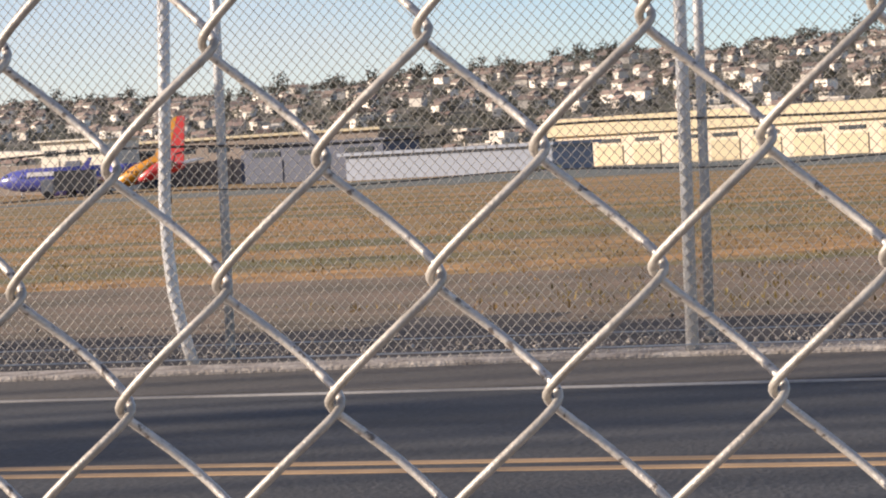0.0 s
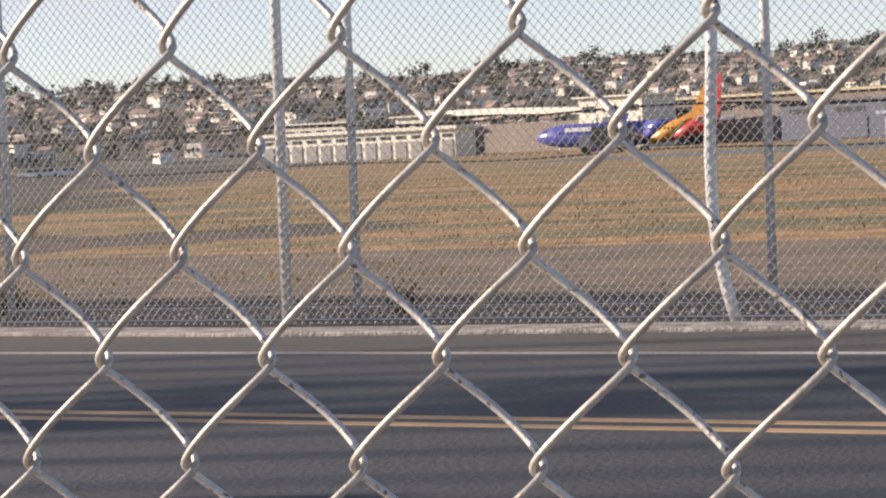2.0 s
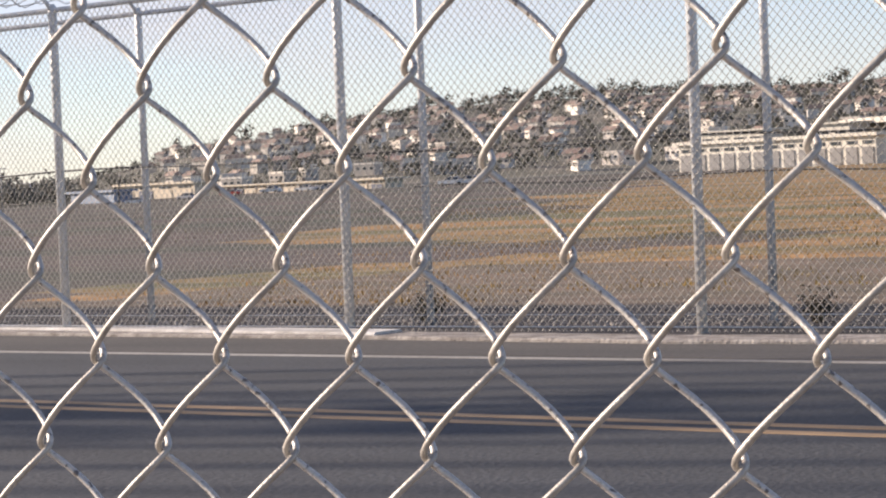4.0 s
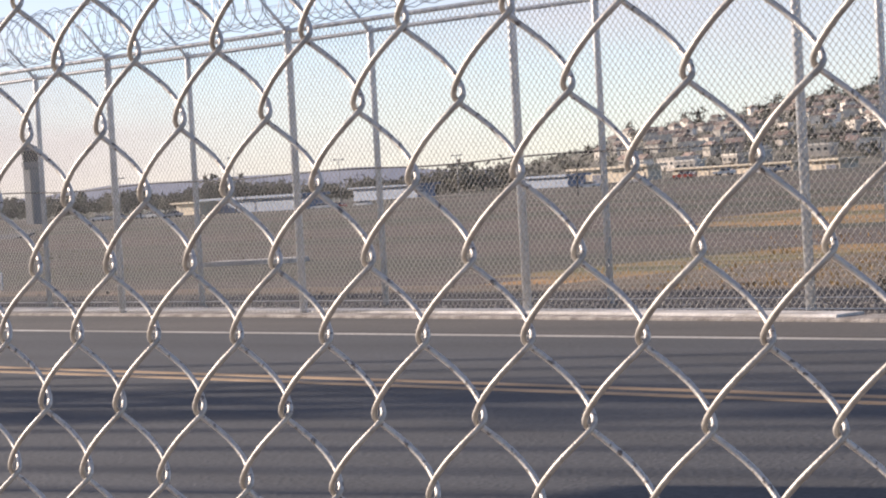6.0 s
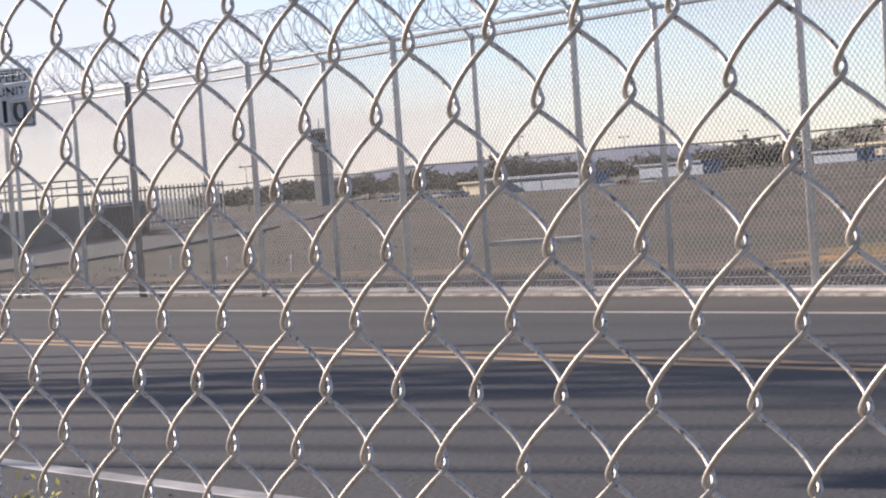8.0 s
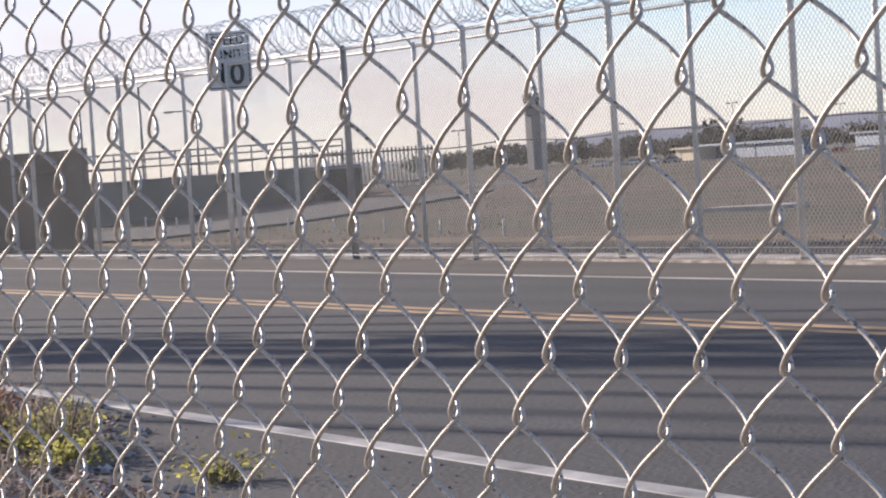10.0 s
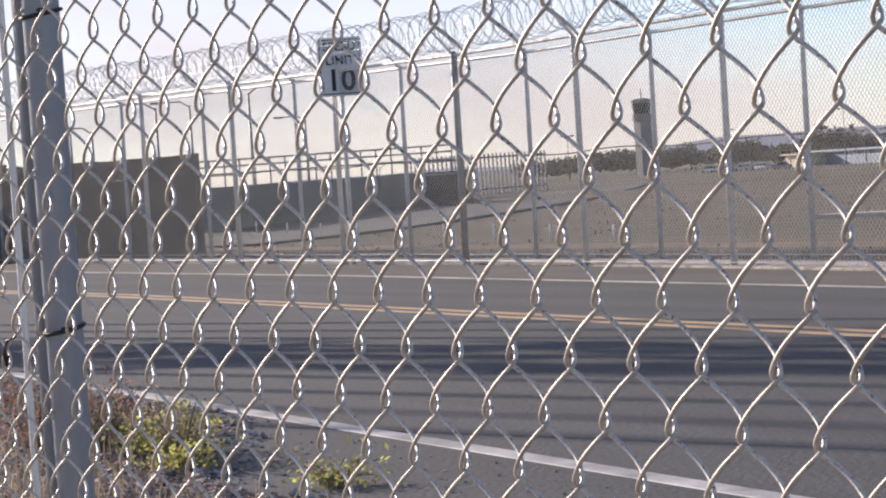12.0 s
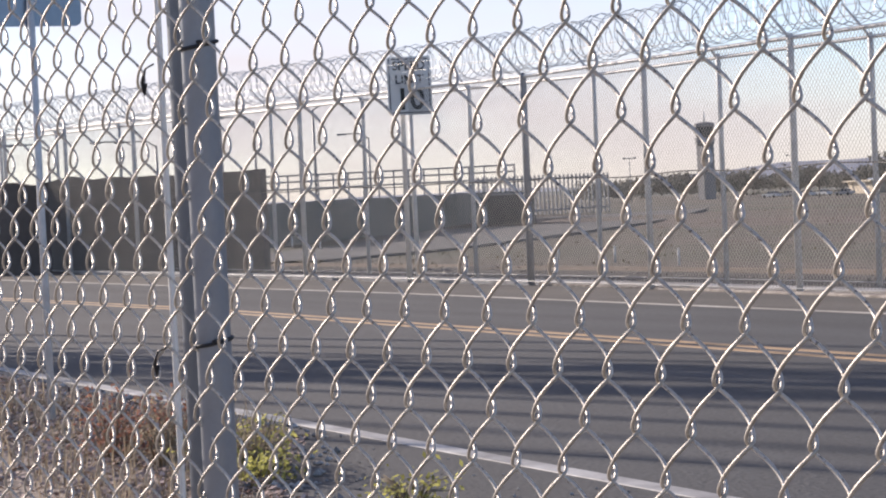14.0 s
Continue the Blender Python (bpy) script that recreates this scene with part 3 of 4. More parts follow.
shed("low_building", "small white building with a gabled end", 50.6, 50.05, 640, -0.02, M_CREAM, None, 0.02, 2, 5, False, turn=1.6)
shed("hangar", "pale blue hangar at the foot of the hill", 42.3, 41.3, 700, -0.04, M_BLUEROOF, M_BLUEROOF, 0.03, 3, 6, False, turn=1.6)
shed("low_building", "low white building past the field", 45.1, 43.1, 690, -0.26, M_CREAM, None, 0.02, 6, 5, False, turn=1.6)
shed("low_building", "small cream building at the field edge", 35.6, 34.9, 520, -0.19, M_CREAM, None, 0.02, 2, 5, turn=1.2)
shed("low_building", "white building at the foot of the hill", 41.2, 39.4, 740, 0.02, M_CREAM, None, 0.03, 4, 5, turn=1.3)
shed("low_building", "long low white building below the trees", 38.8, 36.0, 660, -0.18, M_CREAM, None, 0.02, 9, 5, turn=1.2)

# control tower
tw = thing("control_tower", "tall concrete control tower with a glazed cab", "control tower", Matrix.Translation(polar(53.9, 640, -3.0 - dip(53.9))))
H = high(1.41, 640) + 3 + dip(53.9)
M_TOWER = mat("tower_concrete", (0.22, 0.22, 0.23), 0.85, vary=0.1, scale=0.1, fine=1)
part("shaft", Build().box((-1.75, -1.75, 0), (1.75, 1.75, H - 5.5), bevel=0.3), M_TOWER, tw)
part("gallery", Build().tube([(0, 0, H - 6.8), (0, 0, H - 6.2), (0, 0, H - 5.0), (0, 0, H - 4.6)], [1.9, 2.5, 2.6, 2.6], 8, smooth=False), M_TOWER, tw)
part("cab", Build().tube([(0, 0, H - 4.6), (0, 0, H - 1.8)], [2.2, 2.5], 8, smooth=False), M_GLASS, tw, "dark glazed cab")
part("roof", Build().tube([(0, 0, H - 1.8), (0, 0, H - 1.0), (0, 0, H - 0.6)], [2.7, 2.7, 1.4], 8, smooth=False), M_TOWER, tw)
part("mast", Build().tube([(0, 0, H - 0.6), (0, 0, H + 2)], 0.2, 6), M_GALV, tw)

# ---- hillside with houses and trees ----
RIDGE = ((-12, 2.4), (0, 2.2), (5, 2.1), (8.3, 1.92), (11, 1.85), (13.6, 1.68), (17, 1.56), (20.6, 1.54), (23.8, 1.36), (28, 1.46), (31.4, 1.4), (34.6, 1.28), (37.5, 0.92), (39.7, 0.72), (40.8, 0.35), (43.5, -0.08), (46, -0.17), (60, -0.18))


def ridge(az):
    for (a, e), (c, f) in zip(RIDGE, RIDGE[1:]):
        if a <= az <= c:
            return e + (f - e) * (az - a) / (c - a)
    return RIDGE[0][1] if az < 0 else -0.18


def hill_z(az, d):
    k = max(0.0, min(1.0, (d - 760) / 840))
    k = k * (1.25 - 0.25 * k)
    top = high(ridge(az), 1600)
    z = -3.2 - dip(az) * (1 - k) + (top + 3.2) * k + 5.0 * k * noise.noise((az * 0.35, d * 0.004, 2))
    return z


hb = Build().sheet(spread(-12, 60, 110), spread(740, 1750, 30), lambda az, d: (lambda q: (q.x, q.y, hill_z(az, d)))(polar(az, d)))
thing("hillside", "distant hillside suburb of brown scrub slopes", "hill", kind="structure", mesh=hb.mesh("hillside", M_HILL))


def house(w, d, h, gable):
    t = thing("house", "pale plastered house with a tiled roof on the hillside", "house", group="hillside houses")
    part("wall", Build().box((-w / 2, -d / 2, -4), (w / 2, d / 2, h)), M_PLASTER, t)
    rb = Build()
    o = 0.6
    if gable:
        rb.add([(-w / 2 - o, -d / 2 - o, h), (w / 2 + o, -d / 2 - o, h), (w / 2 + o, d / 2 + o, h), (-w / 2 - o, d / 2 + o, h), (-w / 2 - o, 0, h + 1.7), (w / 2 + o, 0, h + 1.7)],
               [(0, 1, 5, 4), (2, 3, 4, 5), (0, 4, 3), (1, 2, 5), (3, 2, 1, 0)])
    else:
        rb.box((-w / 2 - 0.2, -d / 2 - 0.2, h), (w / 2 + 0.2, d / 2 + 0.2, h + 0.6))
    part("roof", rb, M_TILE if gable else M_PLASTER, t)
    for k in range(3):
        x = -w / 2 + w * (k + 0.5) / 3
        part("window", Build().box((x - 0.55, -d / 2 - 0.12, h * 0.45), (x + 0.55, -d / 2 + 0.1, h * 0.72)), M_GLASS, t)
    return t


rnd = random.Random(11)
SIZES = ((5.6, 4.6, 3.0), (6.6, 5.2, 3.4), (4.6, 4.2, 2.8), (8.2, 5.2, 3.0))
kinds = [house(*size, k % 2 == 0) for k, size in enumerate(SIZES)]
spots = []
for i in range(980):
    az, d = rnd.uniform(-4, 43), 780 + 800 * rnd.random() ** 1.1
    if az > 38 + 3 * rnd.random():
        continue
    q = polar(az, d)
    spots.append((d, Matrix.Translation((q.x, q.y, hill_z(az, d) + 0.5)) @ pose(0, 0, 0, 0, 0, az + rnd.uniform(-75, 5)), rnd.randrange(4)))
spots.sort(key=lambda s: s[0])
for k in range(4):
    kinds[k].matrix_world = spots[k][1]
for d, m, k in spots[4:285]:
    copy_thing(kinds[k], m)
hw, hr = Build(), Build()       # the houses farthest up, joined
for d, m, k in spots[285:]:
    w, dd, h = SIZES[k]
    hw.box((-w / 2, -dd / 2, -4), (w / 2, dd / 2, h), m)
    hr.add([m @ Vector(p) for p in ((-w / 2 - 0.5, -dd / 2 - 0.5, h), (w / 2 + 0.5, -dd / 2 - 0.5, h), (w / 2 + 0.5, dd / 2 + 0.5, h), (-w / 2 - 0.5, dd / 2 + 0.5, h), (-w / 2, 0, h + 1.8), (w / 2, 0, h + 1.8))],
           [(0, 1, 5, 4), (2, 3, 4, 5), (0, 4, 3), (1, 2, 5), (3, 2, 1, 0)])
M_FARWALL = mat("far_plaster", (0.78, 0.71, 0.62), 0.85, vary=0.1, scale=0.05, fine=0.5, island=0.3)
M_FARTILE = mat("far_tile", (0.29, 0.22, 0.18), 0.85, vary=0.2, scale=0.2, fine=2, island=0.4)
far_homes = thing("far_houses", "small pale houses along the top of the hillside", "houses", kind="stuff", mesh=hw.mesh("far_houses", M_FARWALL))
part("far_roofs", hr, M_FARTILE, far_homes)["kind"] = "stuff"


def crown(b, base, h, w, n, size, rr):
    """Leaf clumps, scattered through an uneven crown."""
    lobes = [(Vector((rr.uniform(-0.5, 0.5) * w, rr.uniform(-0.5, 0.5) * w, h * rr.uniform(0.45, 0.85))), rr.uniform(0.25, 0.5)) for _ in range(5)]
    for _ in range(n):
        c, r = lobes[rr.randrange(5)]
        p = base + c + Vector((rr.gauss(0, 1) * r * w * 0.5, rr.gauss(0, 1) * r * w * 0.5, rr.gauss(0, 1) * r * h * 0.32))
        a = Vector((rr.uniform(-1, 1), rr.uniform(-1, 1), rr.uniform(-1, 1))) * size
        c2 = Vector((rr.uniform(-1, 1), rr.uniform(-1, 1), rr.uniform(-1, 1))) * size
        e = a.cross(c2).normalized() * size * 0.7
        b.add([p + a, p + c2, p - a * 0.8 - c2 * 0.6, p + e], [(0, 1, 2), (0, 1, 3), (1, 2, 3), (2, 0, 3)])


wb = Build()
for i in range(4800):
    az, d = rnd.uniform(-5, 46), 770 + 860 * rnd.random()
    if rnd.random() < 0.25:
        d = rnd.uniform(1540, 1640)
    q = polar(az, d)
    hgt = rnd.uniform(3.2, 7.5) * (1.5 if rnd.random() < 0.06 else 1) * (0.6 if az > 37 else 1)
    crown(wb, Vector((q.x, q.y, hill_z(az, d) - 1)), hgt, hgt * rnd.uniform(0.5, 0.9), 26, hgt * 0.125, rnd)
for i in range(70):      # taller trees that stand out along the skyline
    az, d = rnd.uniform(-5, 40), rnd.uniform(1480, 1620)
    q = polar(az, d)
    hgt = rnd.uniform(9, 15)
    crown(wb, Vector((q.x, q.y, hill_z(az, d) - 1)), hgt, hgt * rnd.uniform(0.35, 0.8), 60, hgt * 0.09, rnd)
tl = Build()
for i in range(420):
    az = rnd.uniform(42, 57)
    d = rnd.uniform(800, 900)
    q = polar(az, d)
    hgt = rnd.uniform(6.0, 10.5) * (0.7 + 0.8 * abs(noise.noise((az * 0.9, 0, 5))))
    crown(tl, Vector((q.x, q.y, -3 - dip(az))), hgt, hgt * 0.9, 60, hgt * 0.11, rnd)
thing("far_woods", "trees between the houses and along the airfield, hazed in colour", "trees", kind="stuff", mesh=wb.mesh("far_woods", M_LEAF))
# this treeline carries its haze in a paler leaf colour
thing("far_woods", "grey green treeline along the airfield, haze put into its colour", "trees", kind="stuff", mesh=tl.mesh("far_woods", mat("hazed_leaves", (0.34, 0.33, 0.29), 0.9, vary=0.3, scale=0.1, fine=1.0, island=0.3, leafy=0.65)))
# distant hills past the end of the hillside, with haze-blue put into their colour
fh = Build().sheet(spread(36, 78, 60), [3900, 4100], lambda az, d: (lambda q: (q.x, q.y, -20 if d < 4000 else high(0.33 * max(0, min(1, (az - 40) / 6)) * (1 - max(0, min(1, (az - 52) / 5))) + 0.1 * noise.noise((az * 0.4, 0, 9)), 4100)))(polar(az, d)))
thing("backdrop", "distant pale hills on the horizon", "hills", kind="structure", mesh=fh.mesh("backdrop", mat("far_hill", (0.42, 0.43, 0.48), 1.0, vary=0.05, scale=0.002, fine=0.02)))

# ---- airliner rolling along the runway ----
M_BLUE = mat("aircraft_blue", (0.085, 0.095, 0.36), 0.3, vary=0.06, scale=0.3, fine=3)
M_ORANGE = mat("aircraft_orange", (0.70, 0.30, 0.03), 0.35, vary=0.05, scale=0.3, fine=3)
M_RED = mat("aircraft_red", (0.62, 0.05, 0.05), 0.35, vary=0.05, scale=0.3, fine=3)
M_SILVER = mat("aircraft_grey", (0.45, 0.46, 0.48), 0.35, 0.2, vary=0.05, scale=0.3, fine=3)
M_PALE = mat("aircraft_pale", (0.70, 0.68, 0.66), 0.4, vary=0.05, scale=0.3, fine=3)


def airliner(m):
    t = thing("airliner", "blue airliner with an orange and red tail on the runway", "aeroplane", m)
    L, R, Z = 33.6, 1.95, 3.3
    prof = [(-16.8, 0.08, -0.25), (-16.4, 0.6, -0.2), (-15.5, 1.1, -0.1), (-14.0, 1.6, 0), (-12, 1.9, 0), (-9, R, 0), (3.6, R, 0)]
    tail = [(3.6, R, 0), (7.5, R, 0), (10, 1.7, 0.2), (13, 1.15, 0.6), (15.6, 0.55, 1.05), (16.5, 0.25, 1.2)]

    def body(pr, lean0=0.0, lean1=0.0):
        """A stretch of the fuselage; its ends may lean, as the colour bands do."""
        b = Build().tube([(x, 0, Z + dz) for x, r, dz in pr], [r for x, r, dz in pr], 24)
        n = len(pr)
        out = []
        for i, (x, y, z) in enumerate(b.v):
            k = (i // 24) / (n - 1)
            out.append((x + (lean0 * (1 - k) + lean1 * k) * (z - Z), y, z))
        b.v = out
        return b
    fus = part("fuselage", body(prof), M_BLUE, t)
    part("tail_cone", body([(3.6, R, 0), (6.0, R, 0)], 0, 1.4), M_BLUE, t)
    part("tail_band", body([(6.0, R, 0), (8, 1.93, 0), (9.6, 1.76, 0.16)], 1.4, 1.3), M_ORANGE, t, "orange band round the tail")
    part("tail_band", body([(9.6, 1.76, 0.16), (11.2, 1.48, 0.35), (13, 1.15, 0.6), (15.6, 0.55, 1.05), (16.5, 0.25, 1.2)], 1.3, 0.0), M_RED, t, "red band round the tail")

    def fin(name, pts, th, material, parent, y0=0.0):
        b = Build()
        n = len(pts)
        b.add([(x, y0 - th, z) for x, z in pts] + [(x, y0 + th, z) for x, z in pts],
              [tuple(range(n)), tuple(range(2 * n - 1, n - 1, -1))] + [(i, i + n, (i + 1) % n + n, (i + 1) % n) for i in range(n)])
        return part(name, b, material, parent)
    fin("fin_front", [(8.2, 4.9), (11.2, 6.2), (14.6, 11.9), (15.6, 12.3), (13.4, 5.0)], 0.16, M_ORANGE, t)
    fin("rudder", [(13.4, 5.0), (15.6, 12.3), (16.9, 12.3), (16.3, 5.0)], 0.14, M_RED, t)
    for side in (-1, 1):
        def slab(name, pts, th, material):
            b = Build()
            n = len(pts)
            b.add([(x, y * side, z + th) for x, y, z in pts] + [(x, y * side, z - th) for x, y, z in pts],
                  [tuple(range(n)), tuple(range(2 * n - 1, n - 1, -1))] + [(i, i + n, (i + 1) % n + n, (i + 1) % n) for i in range(n)])
            return part(name, b, material, t)
        slab("wing", [(-4.5, 1.6, 2.4), (4.2, 1.6, 2.4), (4.8, 6, 2.9), (7.2, 17, 4.0), (5.9, 17, 4.0)], 0.2, M_SILVER)
        slab("tailplane", [(12.2, 0.6, 4.6), (15.6, 0.6, 4.6), (16.9, 7, 5.4), (15.6, 7, 5.4)], 0.1, M_SILVER)
        b = Build().add([(5.9, 17 * side, 4.0), (7.2, 17 * side, 4.0), (8.6, 17.5 * side, 6.4), (7.9, 17.5 * side, 6.4),
                         (5.9, 17.12 * side, 4.0), (7.2, 17.12 * side, 4.0), (8.6, 17.62 * side, 6.4), (7.9, 17.62 * side, 6.4)],
                        [(0, 1, 2, 3), (7, 6, 5, 4), (0, 4, 5, 1), (1, 5, 6, 2), (2, 6, 7, 3), (3, 7, 4, 0)])
        part("winglet", b, M_BLUE, t)
        eng = part("engine", Build().tube([(-4.8, 4.8 * side, 1.6), (-4.4, 4.8 * side, 1.6), (-2.5, 4.8 * side, 1.65), (-0.6, 4.8 * side, 1.75)], [0.95, 1.08, 1.05, 0.6], 18), M_BLUE, t)
        part("intake", Build().tube([(-4.86, 4.8 * side, 1.6), (-4.5, 4.8 * side, 1.6)], [0.9, 0.9], 18), M_PALE, eng)
        leg = part("main_gear", Build().tube([(1.6, 2.6 * side, 2.3), (1.6, 2.6 * side, 0.5)], 0.14, 8), M_SILVER, t)
        for dy in (-0.4, 0.4):
            part("wheel", Build().tube([(1.6, 2.6 * side + dy - 0.18, 0.55), (1.6, 2.6 * side + dy + 0.18, 0.55)], 0.55, 16, smooth=False), M_BLACK, leg)
    leg = part("nose_gear", Build().tube([(-12.6, 0, 1.7), (-12.6, 0, 0.35)], 0.1, 8), M_SILVER, t)
    part("wheel", Build().tube([(-12.6, -0.2, 0.38), (-12.6, 0.2, 0.38)], 0.38, 16, smooth=False), M_BLACK, leg)
    for side in (-1, 1):
        part("cockpit_window", Build().box((-15.0, side * 0.9 - 0.35, Z + 0.62), (-14.2, side * 0.9 + 0.35, Z + 1.05), bevel=0.08), M_GLASS, fus)
        for i in range(34):
            x = -11.6 + i * 0.7
            if x < 9:
                part("cabin_window", WINDOW, None, fus).location = (x, side * (R + 0.0) * 0.965, Z + 0.5)
        # the name along the side, as plain bars
        for x0, x1 in ((-10.6, -4.9), (-4.6, -0.4)):
            part("name_bar", Build().box((x0, side * 1.79 - 0.05, Z + 0.45), (x1, side * 1.79 + 0.05, Z + 1.3)), M_PALE, fus, "pale bar on the fuselage")
    return t


WINDOW = Build().box((-0.12, -0.04, -0.17), (0.12, 0.04, 0.17)).mesh("cabin_window", M_GLASS)
pp = polar(19.2, 400, -2.55)
airliner(Matrix.Translation(pp) @ Matrix.Rotation(FA, 4, "Z"))

# ---- unseen casters added beside the road to the left, for shadows along the lanes ----
SH = Vector((-to_sun.x, -to_sun.y, 0)).normalized()      # the way shadows fall
SIDE = Vector((-SH.y, SH.x, 0))
BAND = line(4.0, -4.75)                                   # middle of the broad shadow on the road


def caster_place(back, aside):
    return BAND - SH * back + SIDE * aside


M_BARK = mat("bark", (0.12, 0.09, 0.07), 0.95, vary=0.3, scale=3, fine=30)
POLE = None
for back, aside in ((22, -1.5), (25, -1.0), (21.5, 0.9), (26, 1.5), (23, 2.2), (21, -2.2), (27, -2.9), (24, -3.5)):
    q = caster_place(back, aside)
    if POLE is None:
        POLE = thing("steel_pole", "unseen slim pole added to cast a thin shadow on the road", "pole", Matrix.Translation(q), "roadside poles")
        part("shaft", Build().tube([(0, 0, -0.3), (0, 0, 12.4), (0, 0, 12.5)], [0.065, 0.045, 0.02], 10), M_GALV, POLE)
        part("base", Build().tube([(0, 0, -0.3), (0, 0, 0.12)], [0.14, 0.14], 10), M_CONC, POLE)
    else:
        copy_thing(POLE, Matrix.Translation(q))
rr = random.Random(21)
# three tree-shaped casters, added out of view for the broad shadow band
for k, (back, aside) in enumerate(((21.5, -0.3), (23, 0.35), (24.5, -0.85))):
    q = caster_place(back, aside)
    tr = thing("cypress_tree", "unseen slim tree added to cast the broad shadow on the road", "tree", Matrix.Translation(q), "roadside cypresses")
    part("trunk", Build().tube([(0, 0, -0.2), (0.02, 0, 1.5), (0, 0.03, 9.5)], [0.14, 0.11, 0.03], 8), M_BARK, tr)
    cb = Build()
    for i in range(640):
        z = 0.4 + 12 * rr.random() ** 1.5
        w = 0.52 * min(1, z / 1.2) * (1 - max(0, z - 5) / 7.8) ** 0.7
        a = rr.uniform(0, 6.28)
        rad = w * math.sqrt(rr.random())
        p = Vector((rad * math.cos(a), rad * math.sin(a), z))
        u, v = Vector((rr.gauss(0, 1), rr.gauss(0, 1), rr.gauss(0, 1))) * 0.10, Vector((rr.gauss(0, 1), rr.gauss(0, 1), rr.gauss(0, 2))) * 0.10
        cb.add([p + u, p + v, p - u], [(0, 1, 2)])
    part("crown", cb, M_LEAF, tr)

# ---- verge beside the near fence: litter, dry weeds, plants ----
M_LITTER = mat("leaf_litter", (0.52, 0.39, 0.33), 0.95, vary=0.4, scale=2, fine=20, island=0.5)
M_STRAW = mat("dry_weeds", (0.40, 0.33, 0.24), 0.95, vary=0.3, scale=2, fine=20, island=0.4, leafy=0.3)
M_BUSH = mat("yellow_green_leaves", (0.44, 0.43, 0.14), 0.7, vary=0.3, scale=4, fine=30, island=0.4, leafy=0.6)
M_STONE = mat("pebbles", (0.46, 0.43, 0.40), 0.9, vary=0.3, scale=4, fine=40, island=0.5)


def verge_edge(x):
    """How far the bare verge reaches towards the road at x."""
    return FY + FA * (x - FX) - 9.15 - 0.95 * max(0.0, min(1.0, (x + 10.6) / 2.0))


rr = random.Random(4)
lit, peb, straw = Build(), Build(), Build()
for i in range(20000):
    x = rr.uniform(-17, -4.5)
    y = verge_edge(x) + 0.05 - abs(rr.gauss(0, 1.1))
    if y < 0.15:
        continue
    z = max(0.0, ground_z(x, y)) + 0.012
    a, s = rr.uniform(0, 6.28), rr.uniform(0.007, 0.024)
    u, v = Vector((math.cos(a), math.sin(a), rr.uniform(-0.5, 0.7))) * s, Vector((-math.sin(a), math.cos(a), rr.uniform(-0.4, 0.7))) * s * 0.6
    p = Vector((x, y, z + rr.uniform(0, 0.03)))
    lit.add([p - u, p + v, p + u, p - v], [(0, 1, 2, 3)])
for i in range(1500):
    x = rr.uniform(-17, -4.5)
    y = verge_edge(x) + 0.25 - abs(rr.gauss(0, 1.0))
    if y < 0.15:
        continue
    s = rr.uniform(0.008, 0.03)
    p = Vector((x, y, max(0.0, ground_z(x, y)) + s * 0.3))
    o = [Vector((rr.uniform(0.7, 1.2) * s, 0, 0)), Vector((0, rr.uniform(0.7, 1.2) * s, 0)), Vector((0, 0, rr.uniform(0.5, 0.9) * s))]
    peb.add([p + o[0], p + o[1], p - o[0], p - o[1], p + o[2], p - o[2]], [(0, 1, 4), (1, 2, 4), (2, 3, 4), (3, 0, 4), (1, 0, 5), (2, 1, 5), (3, 2, 5), (0, 3, 5)])


for i in range(260):
    x = rr.uniform(-12, -4)
    y = FY + FA * (x - FX) - rr.uniform(8.95, 10.3)
    s = rr.uniform(0.004, 0.011)
    p = Vector((x, y, max(0.0, ground_z(x, y)) + s * 0.3))
    o = [Vector((rr.uniform(0.7, 1.6) * s, 0, 0)), Vector((0, rr.uniform(0.7, 1.2) * s, 0)), Vector((0, 0, rr.uniform(0.5, 0.9) * s))]
    peb.add([p + o[0], p + o[1], p - o[0], p - o[1], p + o[2], p - o[2]], [(0, 1, 4), (1, 2, 4), (2, 3, 4), (3, 0, 4), (1, 0, 5), (2, 1, 5), (3, 2, 5), (0, 3, 5)])


def blades(b, base, n, h, spread_r, rr, wide=0.004):
    for _ in range(n):
        a = rr.uniform(0, 6.28)
        lean = Vector((math.cos(a), math.sin(a), 0)) * rr.uniform(0.1, 0.6) * h
        r0 = base + Vector((rr.gauss(0, 1), rr.gauss(0, 1), 0)) * spread_r
        hh = h * rr.uniform(0.5, 1.1)
        w = Vector((-math.sin(a), math.cos(a), 0)) * wide
        m = r0 + lean * 0.35 + Vector((0, 0, hh * 0.6))
        b.add([r0 - w, r0 + w, m + w * 0.7, m - w * 0.7, r0 + lean + Vector((0, 0, hh))], [(0, 1, 2, 3), (3, 2, 4)])


for i in range(300):
    x = rr.uniform(-17, -5)
    y = verge_edge(x) - 0.3 - abs(rr.gauss(0.1, 0.7))
    if y < 0.2 or (x > -8.2 and rr.random() < 0.75):
        continue
    blades(straw, Vector((x, y, ground_z(x, y) - 0.01)), 9, rr.uniform(0.08, 0.28), 0.05, rr)
thing("leaf_litter", "brown dead leaves and litter on the verge", "litter", kind="stuff", mesh=lit.mesh("leaf_litter", M_LITTER))
thing("pebbles", "loose pale pebbles on the verge", "stones", kind="stuff", mesh=peb.mesh("pebbles", M_STONE))
thing("dry_weeds", "dry straw coloured weeds along the road edge", "weeds", kind="stuff", mesh=straw.mesh("dry_weeds", M_STRAW))


